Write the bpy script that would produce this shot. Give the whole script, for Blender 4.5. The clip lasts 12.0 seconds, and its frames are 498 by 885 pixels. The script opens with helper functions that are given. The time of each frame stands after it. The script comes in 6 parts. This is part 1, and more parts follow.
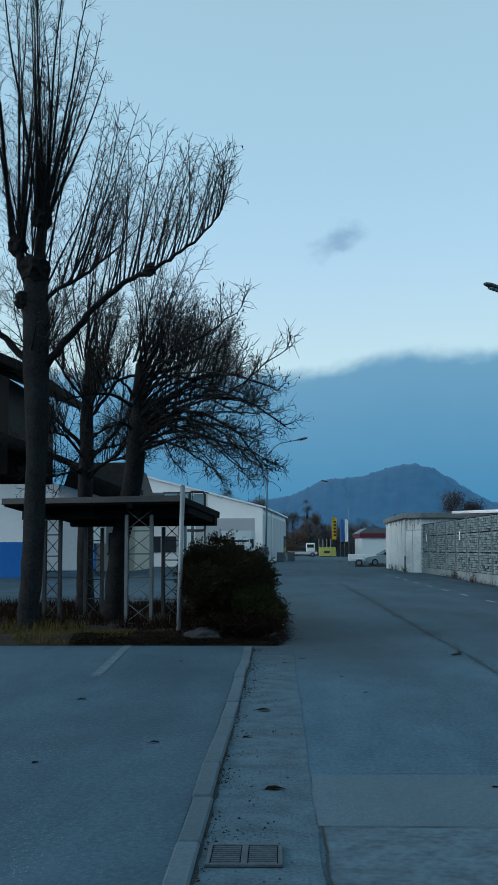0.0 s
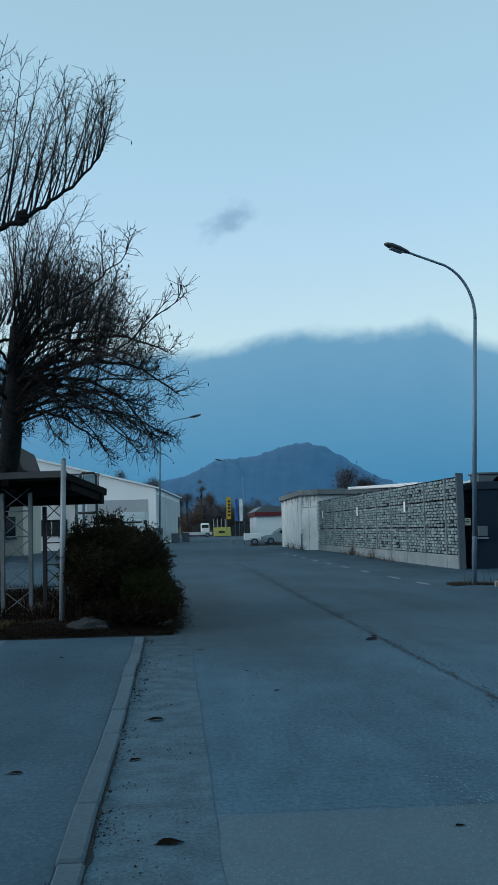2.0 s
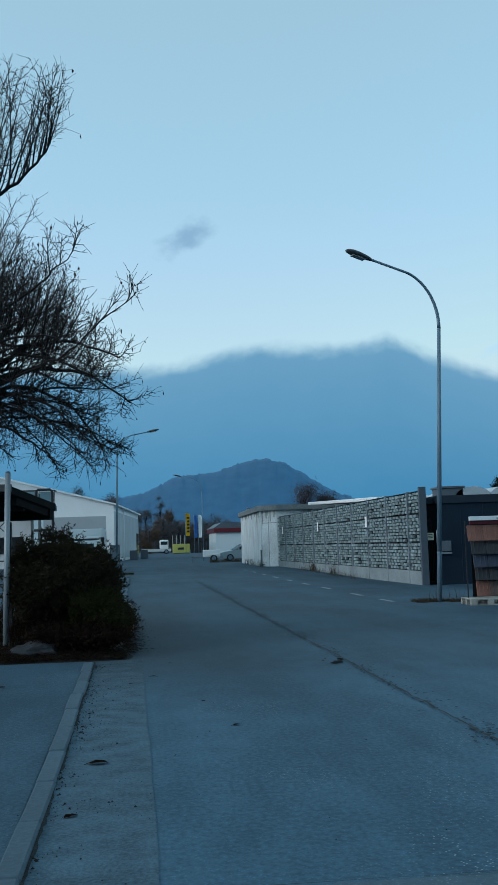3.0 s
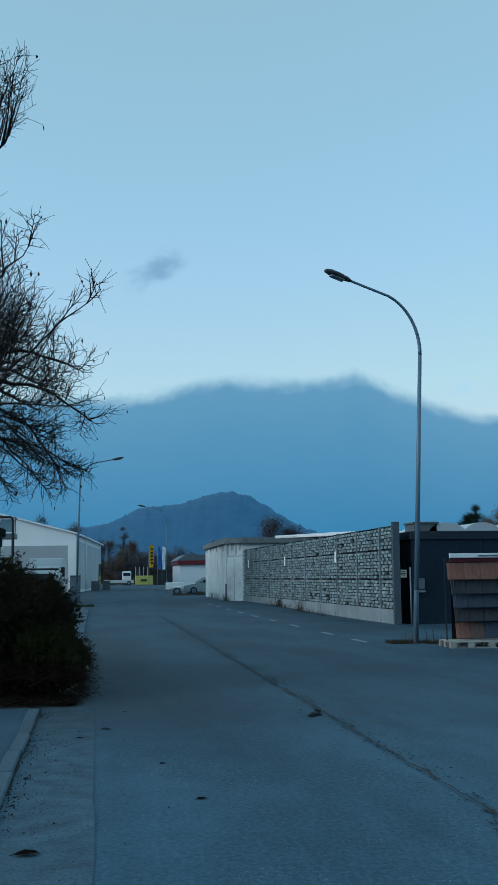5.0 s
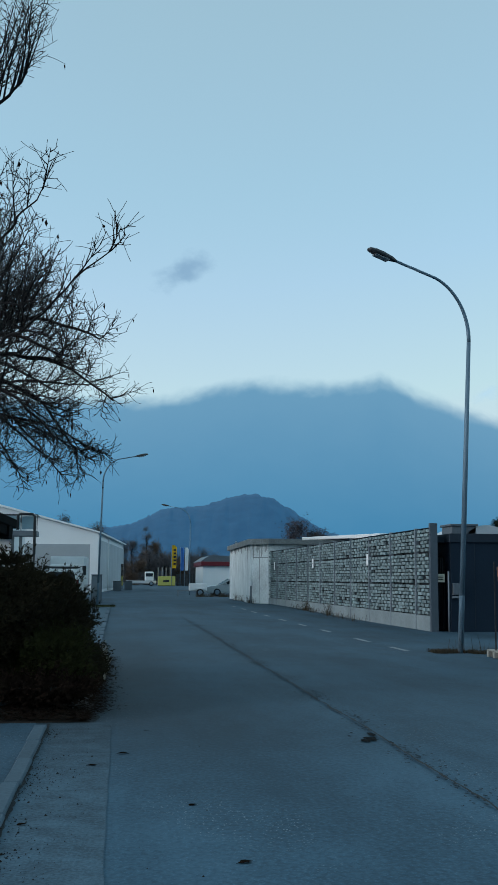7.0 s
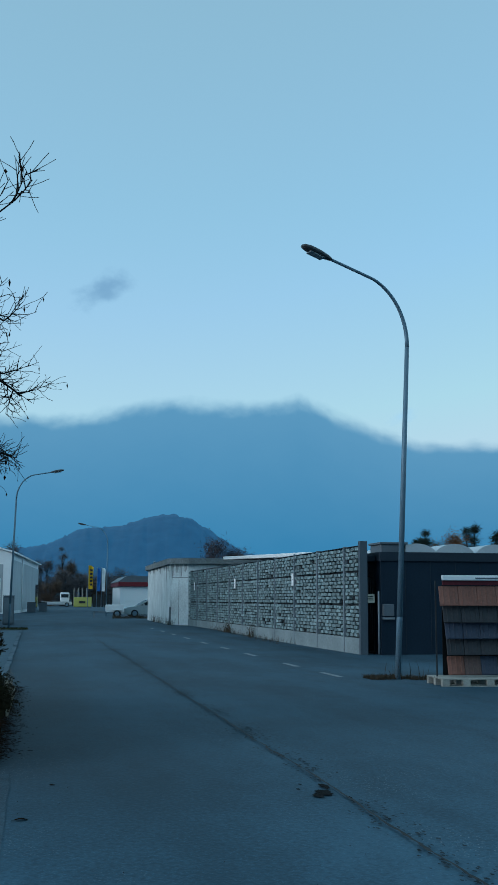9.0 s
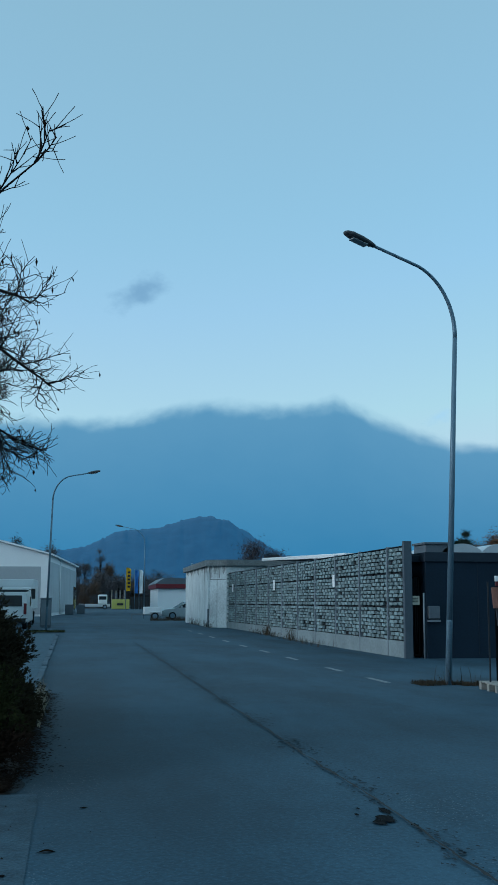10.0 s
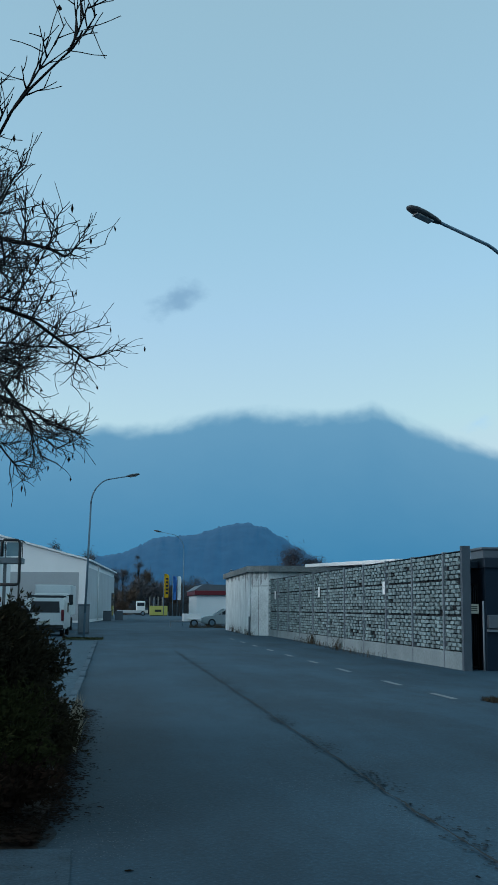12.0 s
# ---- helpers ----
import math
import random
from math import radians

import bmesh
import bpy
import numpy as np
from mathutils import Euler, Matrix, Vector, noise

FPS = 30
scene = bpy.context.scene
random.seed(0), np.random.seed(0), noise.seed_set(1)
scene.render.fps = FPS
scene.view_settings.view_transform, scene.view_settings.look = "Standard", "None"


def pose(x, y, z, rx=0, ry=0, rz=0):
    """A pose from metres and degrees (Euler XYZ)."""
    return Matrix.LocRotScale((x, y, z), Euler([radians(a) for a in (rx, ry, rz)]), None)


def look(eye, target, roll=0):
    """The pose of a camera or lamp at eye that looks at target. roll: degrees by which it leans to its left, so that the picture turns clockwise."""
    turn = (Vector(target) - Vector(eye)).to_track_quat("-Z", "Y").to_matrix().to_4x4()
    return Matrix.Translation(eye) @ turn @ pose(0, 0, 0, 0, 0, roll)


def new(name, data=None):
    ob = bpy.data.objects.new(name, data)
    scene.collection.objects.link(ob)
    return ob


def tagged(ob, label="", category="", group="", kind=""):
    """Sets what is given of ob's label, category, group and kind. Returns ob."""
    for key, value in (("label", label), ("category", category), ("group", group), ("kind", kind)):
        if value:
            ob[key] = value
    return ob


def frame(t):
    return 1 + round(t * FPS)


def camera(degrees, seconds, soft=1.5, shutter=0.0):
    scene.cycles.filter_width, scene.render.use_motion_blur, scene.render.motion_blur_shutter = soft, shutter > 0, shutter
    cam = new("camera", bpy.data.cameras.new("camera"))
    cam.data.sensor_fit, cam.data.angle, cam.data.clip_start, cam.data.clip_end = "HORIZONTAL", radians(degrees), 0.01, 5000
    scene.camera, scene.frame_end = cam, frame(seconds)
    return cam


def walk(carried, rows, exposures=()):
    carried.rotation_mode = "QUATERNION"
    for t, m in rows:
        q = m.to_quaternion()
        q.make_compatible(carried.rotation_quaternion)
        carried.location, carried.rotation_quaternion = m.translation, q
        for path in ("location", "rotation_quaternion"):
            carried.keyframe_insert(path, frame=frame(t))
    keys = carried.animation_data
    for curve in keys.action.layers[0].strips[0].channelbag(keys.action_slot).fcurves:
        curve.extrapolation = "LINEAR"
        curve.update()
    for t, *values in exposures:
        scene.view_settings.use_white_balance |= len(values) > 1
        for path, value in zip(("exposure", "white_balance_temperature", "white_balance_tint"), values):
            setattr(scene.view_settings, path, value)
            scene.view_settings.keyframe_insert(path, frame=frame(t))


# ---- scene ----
cam = camera(25.4, 12.0, 1.2)
PATH = [
    (0, (0.031, -0.021, 1.463), (-0.023, 1.969, 1.655), -0.1),
    (0.5, (0.029, 0.395, 1.468), (0.001, 2.384, 1.675), -0.0),
    (1, (0.004, 0.877, 1.453), (-0.003, 2.867, 1.653), -0.3),
    (1.5, (0.043, 1.293, 1.458), (0.082, 3.285, 1.633), -0.4),
    (2, (0.044, 1.748, 1.417), (0.183, 3.737, 1.572), -1.5),
    (2.5, (0.116, 2.235, 1.41), (0.32, 4.218, 1.574), -2.1),
    (4.3, (0.164, 3.603, 1.432), (0.406, 5.576, 1.651), -1.1),
    (4.5, (0.181, 3.733, 1.419), (0.454, 5.702, 1.64), -1.3),
    (5, (0.228, 4.093, 1.433), (0.502, 6.059, 1.673), -0.7),
    (5.5, (0.249, 4.538, 1.415), (0.5, 6.508, 1.645), 0.0),
    (6, (0.282, 4.972, 1.415), (0.487, 6.949, 1.631), 0.7),
    (6.5, (0.268, 5.413, 1.386), (0.482, 7.389, 1.612), 0.4),
    (6.7, (0.262, 5.577, 1.397), (0.489, 7.55, 1.631), 0.2),
    (8.3, (0.289, 6.884, 1.396), (0.526, 8.849, 1.678), 1.0),
    (8.5, (0.317, 7.051, 1.394), (0.591, 9.011, 1.682), 0.7),
    (9, (0.365, 7.485, 1.401), (0.74, 9.429, 1.683), 0.2),
    (9.5, (0.439, 7.952, 1.397), (0.767, 9.905, 1.678), 0.5),
    (10, (0.435, 8.328, 1.41), (0.745, 10.283, 1.695), 0.1),
    (10.5, (0.393, 8.714, 1.436), (0.626, 10.682, 1.705), 1.4),
    (11, (0.398, 9.154, 1.436), (0.726, 11.111, 1.687), 0.4),
    (11.5, (0.441, 9.612, 1.459), (0.747, 11.569, 1.73), 0.1),
    (12, (0.408, 9.958, 1.423), (0.651, 11.921, 1.72), 0.4),
]
EXPOSURES = [
    (0.0, 1.32, 6255.0, 12.2),
    (0.5, 1.32, 6255.0, 12.2),
    (1.0, 1.32, 6255.0, 12.2),
    (1.5, 1.32, 6255.0, 12.2),
    (2.0, 1.32, 6310.0, 12.8),
    (2.5, 1.32, 6200.0, 11.6),
    (4.5, 1.19, 5980.0, 9.2),
    (5.0, 1.17, 5815.0, 7.4),
    (5.5, 1.15, 5925.0, 8.6),
    (6.0, 1.19, 5980.0, 9.2),
    (6.5, 1.25, 6310.0, 12.8),
    (8.5, 1.24, 6255.0, 12.2),
    (9.0, 1.12, 5595.0, 5.0),
    (9.5, 1.17, 5980.0, 9.2),
    (10.0, 1.12, 5595.0, 5.0),
    (10.5, 1.15, 5870.0, 8.0),
    (11.0, 1.15, 5870.0, 8.0),
    (11.5, 1.14, 5650.0, 5.6),
    (12.0, 1.19, 6035.0, 9.8),
]
walk(cam, [(t, look(eye, target, roll)) for t, eye, target, roll in PATH], EXPOSURES)

# ---------------------------------------------------------------- light
world = bpy.data.worlds.new("world")
scene.world = world
world.use_nodes = True
wn = world.node_tree.nodes
sky = wn.new("ShaderNodeTexSky")
sky.sky_type = "NISHITA"
sky.sun_disc = False
sky.sun_elevation = radians(8.0)
sky.sun_rotation = radians(270.0)
sky.air_density, sky.dust_density, sky.ozone_density = 1.0, 0.2, 3.5
veil = wn.new("ShaderNodeMixRGB")  # thin even high cloud over the clear sky
veil.inputs[0].default_value = 0.42
veil.inputs[2].default_value = (1.72, 2.32, 1.8, 1)
haze = wn.new("ShaderNodeMixRGB")  # evens out the glare at the horizon
haze.blend_type, haze.inputs[0].default_value, haze.inputs[2].default_value = "DARKEN", 1.0, (2.05, 2.0, 2.5, 1)
world.node_tree.links.new(sky.outputs[0], haze.inputs[1])
world.node_tree.links.new(haze.outputs[0], veil.inputs[1])
# the air pales and warms evenly towards the whole horizon
coord, height, fade, pale = wn.new("ShaderNodeTexCoord"), wn.new("ShaderNodeSeparateXYZ"), wn.new("ShaderNodeMapRange"), wn.new("ShaderNodeMixRGB")
fade.inputs[1].default_value, fade.inputs[2].default_value, fade.inputs[3].default_value, fade.inputs[4].default_value = 0.15, 0.36, 1.0, 0.0
fade.interpolation_type = "SMOOTHSTEP"
pale.blend_type, pale.inputs[2].default_value = "MULTIPLY", (1.15, 0.975, 0.99, 1)
world.node_tree.links.new(coord.outputs["Generated"], height.inputs[0])
world.node_tree.links.new(height.outputs["Z"], fade.inputs[0])
world.node_tree.links.new(fade.outputs[0], pale.inputs[0])
world.node_tree.links.new(veil.outputs[0], pale.inputs[1])
world.node_tree.links.new(pale.outputs[0], wn["Background"].inputs[0])
wn["Background"].inputs[1].default_value = 0.15
sun_data = bpy.data.lights.new("sun", "SUN")
sun_data.energy, sun_data.angle, sun_data.color = 0.7, radians(30), (1.0, 0.98, 0.96)
sun = new("sun", sun_data)
sun.matrix_world = look((-37, -9, 11), (0, 0, 0))


# ---------------------------------------------------------------- materials
def mat(name, base, rough=0.8, vary=0.25, scale=3.0, fine=40.0, bump=0.0, metal=0.0, tint=None, spec=0.3, rand=0.0, coord="Object"):
    """Procedural surface: base colour broken up at two scales, bump and uneven gloss."""
    m = bpy.data.materials.new(name)
    m.use_nodes = True
    n, l = m.node_tree.nodes, m.node_tree.links
    b = n["Principled BSDF"]
    tc = n.new("ShaderNodeTexCoord")
    big, small = n.new("ShaderNodeTexNoise"), n.new("ShaderNodeTexNoise")
    big.inputs["Scale"].default_value, big.inputs["Detail"].default_value = scale, 5
    small.inputs["Scale"].default_value, small.inputs["Detail"].default_value = fine, 4
    for t in (big, small):
        l.new(tc.outputs[coord], t.inputs["Vector"])
    add = n.new("ShaderNodeMath")
    add.operation = "MULTIPLY_ADD"
    l.new(small.outputs[0], add.inputs[0])
    add.inputs[1].default_value = 0.5
    half = n.new("ShaderNodeMath")
    half.operation = "MULTIPLY"
    half.inputs[1].default_value = 0.5
    l.new(big.outputs[0], half.inputs[0])
    l.new(half.outputs[0], add.inputs[2])
    ramp = n.new("ShaderNodeValToRGB")
    ramp.color_ramp.elements[0].position, ramp.color_ramp.elements[1].position = 0.3, 0.7
    lo = [c * (1 - vary) for c in base]
    hi = list(tint) if tint else [min(0.95, c * (1 + vary)) for c in base]
    ramp.color_ramp.elements[0].color, ramp.color_ramp.elements[1].color = (*lo, 1), (*hi, 1)
    l.new(add.outputs[0], ramp.inputs[0])
    out = ramp.outputs[0]
    if rand:
        info = n.new("ShaderNodeObjectInfo")
        mr = n.new("ShaderNodeMapRange")
        mr.inputs[3].default_value, mr.inputs[4].default_value = 1 - rand, 1 + rand
        l.new(info.outputs["Random"], mr.inputs[0])
        mul = n.new("ShaderNodeMixRGB")
        mul.blend_type = "MULTIPLY"
        mul.inputs[0].default_value = 1
        l.new(out, mul.inputs[1])
        l.new(mr.outputs[0], mul.inputs[2])
        out = mul.outputs[0]
    l.new(out, b.inputs["Base Color"])
    b.inputs["Roughness"].default_value = rough
    b.inputs["Metallic"].default_value = metal
    b.inputs["Specular IOR Level"].default_value = spec
    if bump:
        bp = n.new("ShaderNodeBump")
        bp.inputs["Strength"].default_value, bp.inputs["Distance"].default_value = min(1.0, bump), 0.02
        l.new(add.outputs[0], bp.inputs["Height"])
        l.new(bp.outputs[0], b.inputs["Normal"])
    return m


def worn_asphalt(name, dark, light, spread=1.0, street=False):
    """Asphalt with long wheel-worn streaks, blotches, fine aggregate and bare stones."""
    m = bpy.data.materials.new(name)
    m.use_nodes = True
    n, l = m.node_tree.nodes, m.node_tree.links
    b = n["Principled BSDF"]
    tc = n.new("ShaderNodeTexCoord")

    def tex(scale, stretch=(1, 1, 1), detail=5.0):
        mp = n.new("ShaderNodeMapping")
        mp.inputs["Scale"].default_value = stretch
        t = n.new("ShaderNodeTexNoise")
        t.inputs["Scale"].default_value, t.inputs["Detail"].default_value = scale, detail
        l.new(tc.outputs["Object"], mp.inputs[0])
        l.new(mp.outputs[0], t.inputs["Vector"])
        return t.outputs[0]

    def mix(a, c, f):
        q = n.new("ShaderNodeMath")
        q.operation = "MULTIPLY_ADD"
        q.inputs[1].default_value = f
        l.new(a, q.inputs[0])
        if c is not None:
            l.new(c, q.inputs[2])
        else:
            q.inputs[2].default_value = 0
        return q.outputs[0]

    streaks, blotch, mid, grain = tex(0.9, (1, 0.12, 1)), tex(0.4, (1, 0.6, 1)), tex(4.0, (1, 0.4, 1)), tex(30, (1, 0.7, 1), 4)
    total = mix(grain, mix(mid, mix(blotch, mix(streaks, None, 0.25), 0.34), 0.13), 0.28)
    ramp = n.new("ShaderNodeValToRGB")
    e = ramp.color_ramp.elements
    e[0].position, e[1].position = 0.5 - 0.08 / spread, 0.5 + 0.08 / spread
    e[0].color, e[1].color = (*dark, 1), (*light, 1)
    l.new(total, ramp.inputs[0])
    vor = n.new("ShaderNodeTexVoronoi")
    vor.inputs["Scale"].default_value = 48
    l.new(tc.outputs["Object"], vor.inputs["Vector"])
    st = n.new("ShaderNodeMapRange")
    st.inputs[1].default_value, st.inputs[2].default_value = 0.0, 0.32
    st.inputs[3].default_value, st.inputs[4].default_value = 1.6, 0.93
    l.new(vor.outputs["Distance"], st.inputs[0])
    mul = n.new("ShaderNodeMixRGB")
    mul.blend_type, mul.inputs[0].default_value = "MULTIPLY", 1
    l.new(ramp.outputs[0], mul.inputs[1])
    l.new(st.outputs[0], mul.inputs[2])
    out = mul.outputs[0]

    def ranged(src, a0, a1, b0, b1):
        q = n.new("ShaderNodeMapRange")
        q.interpolation_type = "SMOOTHSTEP"
        for k, v in enumerate((a0, a1, b0, b1)):
            q.inputs[k + 1].default_value = v
        l.new(src, q.inputs[0])
        return q.outputs[0]

    def maths(op, u, v):
        q = n.new("ShaderNodeMath")
        q.operation = op
        for k, w in enumerate((u, v)):
            if isinstance(w, float):
                q.inputs[k].default_value = w
            else:
                l.new(w, q.inputs[k])
        return q.outputs[0]

    def tinted(src, factor):
        q = n.new("ShaderNodeMixRGB")
        q.blend_type, q.inputs[0].default_value = "MULTIPLY", 1
        l.new(src, q.inputs[1])
        l.new(factor, q.inputs[2])
        return q.outputs[0]

    # pale bare stones that show in scattered clusters where the binder has worn away
    chips = n.new("ShaderNodeTexVoronoi")
    chips.inputs["Scale"].default_value = 34
    l.new(tc.outputs["Object"], chips.inputs["Vector"])
    bare = maths("MULTIPLY", ranged(chips.outputs["Distance"], 0.1, 0.24, 1.0, 0.0), ranged(tex(0.9, (1, 0.5, 1), 6.0), 0.5, 0.64, 0.0, 1.0))
    pale = n.new("ShaderNodeMixRGB")
    pale.inputs[2].default_value = (0.16, 0.2, 0.23, 1)
    l.new(bare, pale.inputs[0])
    l.new(out, pale.inputs[1])
    out = pale.outputs[0]
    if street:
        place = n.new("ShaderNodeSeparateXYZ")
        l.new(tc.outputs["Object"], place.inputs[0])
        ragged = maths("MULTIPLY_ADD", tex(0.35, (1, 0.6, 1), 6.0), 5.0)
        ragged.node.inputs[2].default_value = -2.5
        # brightness painted into the colour along the street: lighter near, dimmer beyond
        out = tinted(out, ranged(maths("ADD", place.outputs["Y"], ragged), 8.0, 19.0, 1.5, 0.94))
        # shade of the shrubs and trees painted into the colour beside the bed
        side = maths("ADD", place.outputs["X"], maths("MULTIPLY", ragged, 0.45))
        along = maths("MULTIPLY", ranged(place.outputs["Y"], 13.0, 17.5, 0.0, 1.0), ranged(place.outputs["Y"], 26.0, 40.0, 1.0, 0.0))
        out = tinted(out, maths("SUBTRACT", 1.0, maths("MULTIPLY", along, ranged(side, -0.2, 2.6, 0.42, 0.0))))
    l.new(out, b.inputs["Base Color"])
    rr = n.new("ShaderNodeMapRange")
    rr.inputs[3].default_value, rr.inputs[4].default_value = 0.65, 0.95
    l.new(total, rr.inputs[0])
    l.new(rr.outputs[0], b.inputs["Roughness"])
    b.inputs["Specular IOR Level"].default_value = 0.35
    bp = n.new("ShaderNodeBump")
    bp.inputs["Strength"].default_value, bp.inputs["Distance"].default_value = 0.5, 0.008
    add = mix(vor.outputs["Distance"], total, -0.4)
    l.new(add, bp.inputs["Height"])
    l.new(bp.outputs[0], b.inputs["Normal"])
    return m


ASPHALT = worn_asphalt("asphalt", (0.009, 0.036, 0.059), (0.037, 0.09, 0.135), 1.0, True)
ASPHALT_YARD = worn_asphalt("yard_asphalt", (0.014, 0.048, 0.076), (0.046, 0.101, 0.15), 1.1)
PATCHED = worn_asphalt("patched_asphalt", (0.047, 0.088, 0.118), (0.076, 0.128, 0.167), 0.9)
GUTTER = mat("dusty_gutter", (0.054, 0.1, 0.136), 0.95, 0.55, 4.0, 45, 0.9)
PATHWAY = mat("paved_path", (0.056, 0.1, 0.132), 0.95, 0.5, 4.0, 45, 0.8)
APRON = mat("worn_apron", (0.064, 0.108, 0.143), 0.9, 0.5, 5.0, 22, 0.9)
HOLE = mat("broken_asphalt", (0.004, 0.0045, 0.005), 0.95, 0.4, 8, 40, 0.6, spec=0.1)
CRUMB = mat("crumbled_asphalt", (0.016, 0.028, 0.038), 0.95, 0.4, 4, 40, 0.6)
TAR = mat("tar_joint", (0.02, 0.022, 0.024), 0.8, 0.4, 4, 40, 0.4)
FADED = mat("faded_paint", (0.085, 0.13, 0.165), 0.85, 0.4, 4.0, 30, 0.1)
PAINT = mat("road_paint", (0.22, 0.24, 0.25), 0.8, 0.4, 5.0, 30, 0.1)
CONCRETE = mat("concrete", (0.064, 0.103, 0.134), 0.9, 0.25, 1.6, 30, 0.5, rand=0.12)
CONCRETE_WHITE = mat("white_concrete", (0.7, 0.73, 0.72), 0.9, 0.3, 0.9, 12, 0.2)
PLINTH = mat("plinth_concrete", (0.21, 0.25, 0.26), 0.9, 0.3, 1.0, 14, 0.3)
STAINED = mat("stained_concrete", (0.19, 0.205, 0.205), 0.95, 0.5, 1.5, 14, 0.3)
RUNOFF = mat("run_off_stain", (0.36, 0.38, 0.37), 0.95, 0.6, 2.5, 14, 0.2)
BLOCK = mat("wall_block", (0.2, 0.262, 0.27), 0.95, 0.4, 2.0, 25, 0.6, rand=0.3)
DARKBLOCK = mat("wall_backing_gap_shade", (0.014, 0.018, 0.022), 0.95, 0.35, 2.0, 20, 0.4)
GALV = mat("galvanised_steel", (0.135, 0.205, 0.26), 0.5, 0.2, 2, 30, 0.1, metal=0.2)
GALVP = mat("grey_painted_steel", (0.17, 0.2, 0.225), 0.6, 0.2, 2, 30, 0.1)
ENDPOST = mat("dark_painted_post", (0.07, 0.09, 0.11), 0.6, 0.2, 2, 30, 0.1)
LAMPHEAD = mat("lamp_head_grey", (0.06, 0.065, 0.07), 0.5, 0.2, 6, 30)
LENS = mat("lamp_lens", (0.3, 0.32, 0.33), 0.25, 0.1, 6, 30)
POLE = mat("pale_galvanised", (0.25, 0.28, 0.3), 0.5, 0.15, 3, 30, 0.1, metal=0.3)
STEELGREY = mat("grey_steel", (0.12, 0.14, 0.15), 0.6, 0.25, 3, 30, 0.1)
BLACKSTEEL = mat("black_steel", (0.024, 0.027, 0.03), 0.6, 0.25, 3, 30, 0.1)
BARK = mat("bark", (0.012, 0.012, 0.0125), 0.95, 0.5, 3, 26, 1.0, spec=0.1)
TRUNKBARK = mat("trunk_bark", (0.014, 0.015, 0.016), 0.95, 0.5, 3, 26, 1.0, tint=(0.03, 0.032, 0.034), spec=0.1)
TWIG = mat("twig", (0.012, 0.011, 0.01), 0.95, 0.3, 3, 26)
BLACKROOF = mat("dark_roof", (0.008, 0.0085, 0.009), 0.85, 0.3, 2, 30, 0.2, spec=0.1)
FASCIA = mat("fascia_metal", (0.035, 0.039, 0.042), 0.55, 0.25, 2, 20, 0.1)
LEAF = mat("hedge_leaf", (0.014, 0.0135, 0.0075), 0.85, 0.5, 1.8, 8, tint=(0.034, 0.026, 0.0125), spec=0.1)
LEAFDARK = mat("inner_leaf_shade", (0.005, 0.006, 0.004), 0.9, 0.4, 3, 12)
LEAFGREEN = mat("green_leaf", (0.021, 0.022, 0.006), 0.85, 0.4, 3, 10, spec=0.1)
DEADLEAF = mat("dead_leaf", (0.016, 0.0095, 0.0065), 0.95, 0.4, 5, 20, spec=0.05)
DRYGRASS = mat("dry_grass", (0.08, 0.06, 0.014), 0.9, 0.45, 1.5, 12)
DRYGRASS2 = mat("dead_grass", (0.055, 0.042, 0.027), 0.9, 0.45, 1.5, 12)
PALESTALK = mat("pale_stalk", (0.3, 0.28, 0.22), 0.9, 0.3, 4, 12)
DIRTSHADE = mat("dirt_and_shade", (0.016, 0.021, 0.025), 0.95, 0.5, 3, 40, 0.9)
SOIL = mat("bed_soil", (0.011, 0.009, 0.007), 0.95, 0.5, 2, 30, 0.9, tint=(0.028, 0.02, 0.014))
ROCK = mat("grey_rock", (0.026, 0.029, 0.032), 0.9, 0.35, 4, 25, 0.8)
DARKWALL = mat("dark_cladding", (0.008, 0.019, 0.034), 0.7, 0.25, 0.8, 20, 0.1, spec=0.2)
DARKFASCIA = mat("dark_fascia", (0.013, 0.023, 0.036), 0.7, 0.2, 0.8, 20, 0.1)
METER = mat("meter_grey", (0.1, 0.12, 0.14), 0.5, 0.15, 2, 20)
DOME = mat("skylight_white", (0.42, 0.46, 0.49), 0.35, 0.08, 2, 20)
SIGNWHITE = mat("sign_white", (0.52, 0.5, 0.4), 0.5, 0.08, 3, 20)
SHEDWHITE = mat("shed_white", (0.8, 0.81, 0.81), 0.6, 0.06, 0.5, 10)
SHEDGREY = mat("shed_grey", (0.36, 0.39, 0.41), 0.6, 0.08, 0.5, 10)
TILEORANGE = mat("orange_tile", (0.25, 0.115, 0.085), 0.75, 0.25, 4, 30, 0.3, rand=0.08)
TILEDARK = mat("anthracite_tile", (0.045, 0.045, 0.05), 0.6, 0.25, 4, 30, 0.3, rand=0.1)
TILEBLUE = mat("slate_blue_tile", (0.045, 0.055, 0.085), 0.55, 0.2, 4, 30, 0.3, rand=0.1)
TILEBROWN = mat("brown_tile", (0.13, 0.085, 0.075), 0.7, 0.25, 4, 30, 0.3)
SIGNRED = mat("dark_red", (0.14, 0.015, 0.022), 0.5, 0.15, 3, 20)
PALEWOOD = mat("weathered_wood", (0.36, 0.34, 0.3), 0.85, 0.3, 3, 40, 0.4)
SHEDSIDE = mat("pale_grey_cladding", (0.45, 0.48, 0.5), 0.55, 0.1, 0.4, 8, 0.1, rand=0.05)
GLASSDARK = mat("dark_glass", (0.02, 0.024, 0.03), 0.12, 0.2, 1, 5, spec=0.6)
RAILGLASS = mat("railing_glass", (0.25, 0.36, 0.4), 0.15, 0.1, 1, 5, spec=0.6)
BLUEPAINT = mat("blue_paint", (0.012, 0.14, 0.45), 0.6, 0.12, 0.6, 10)
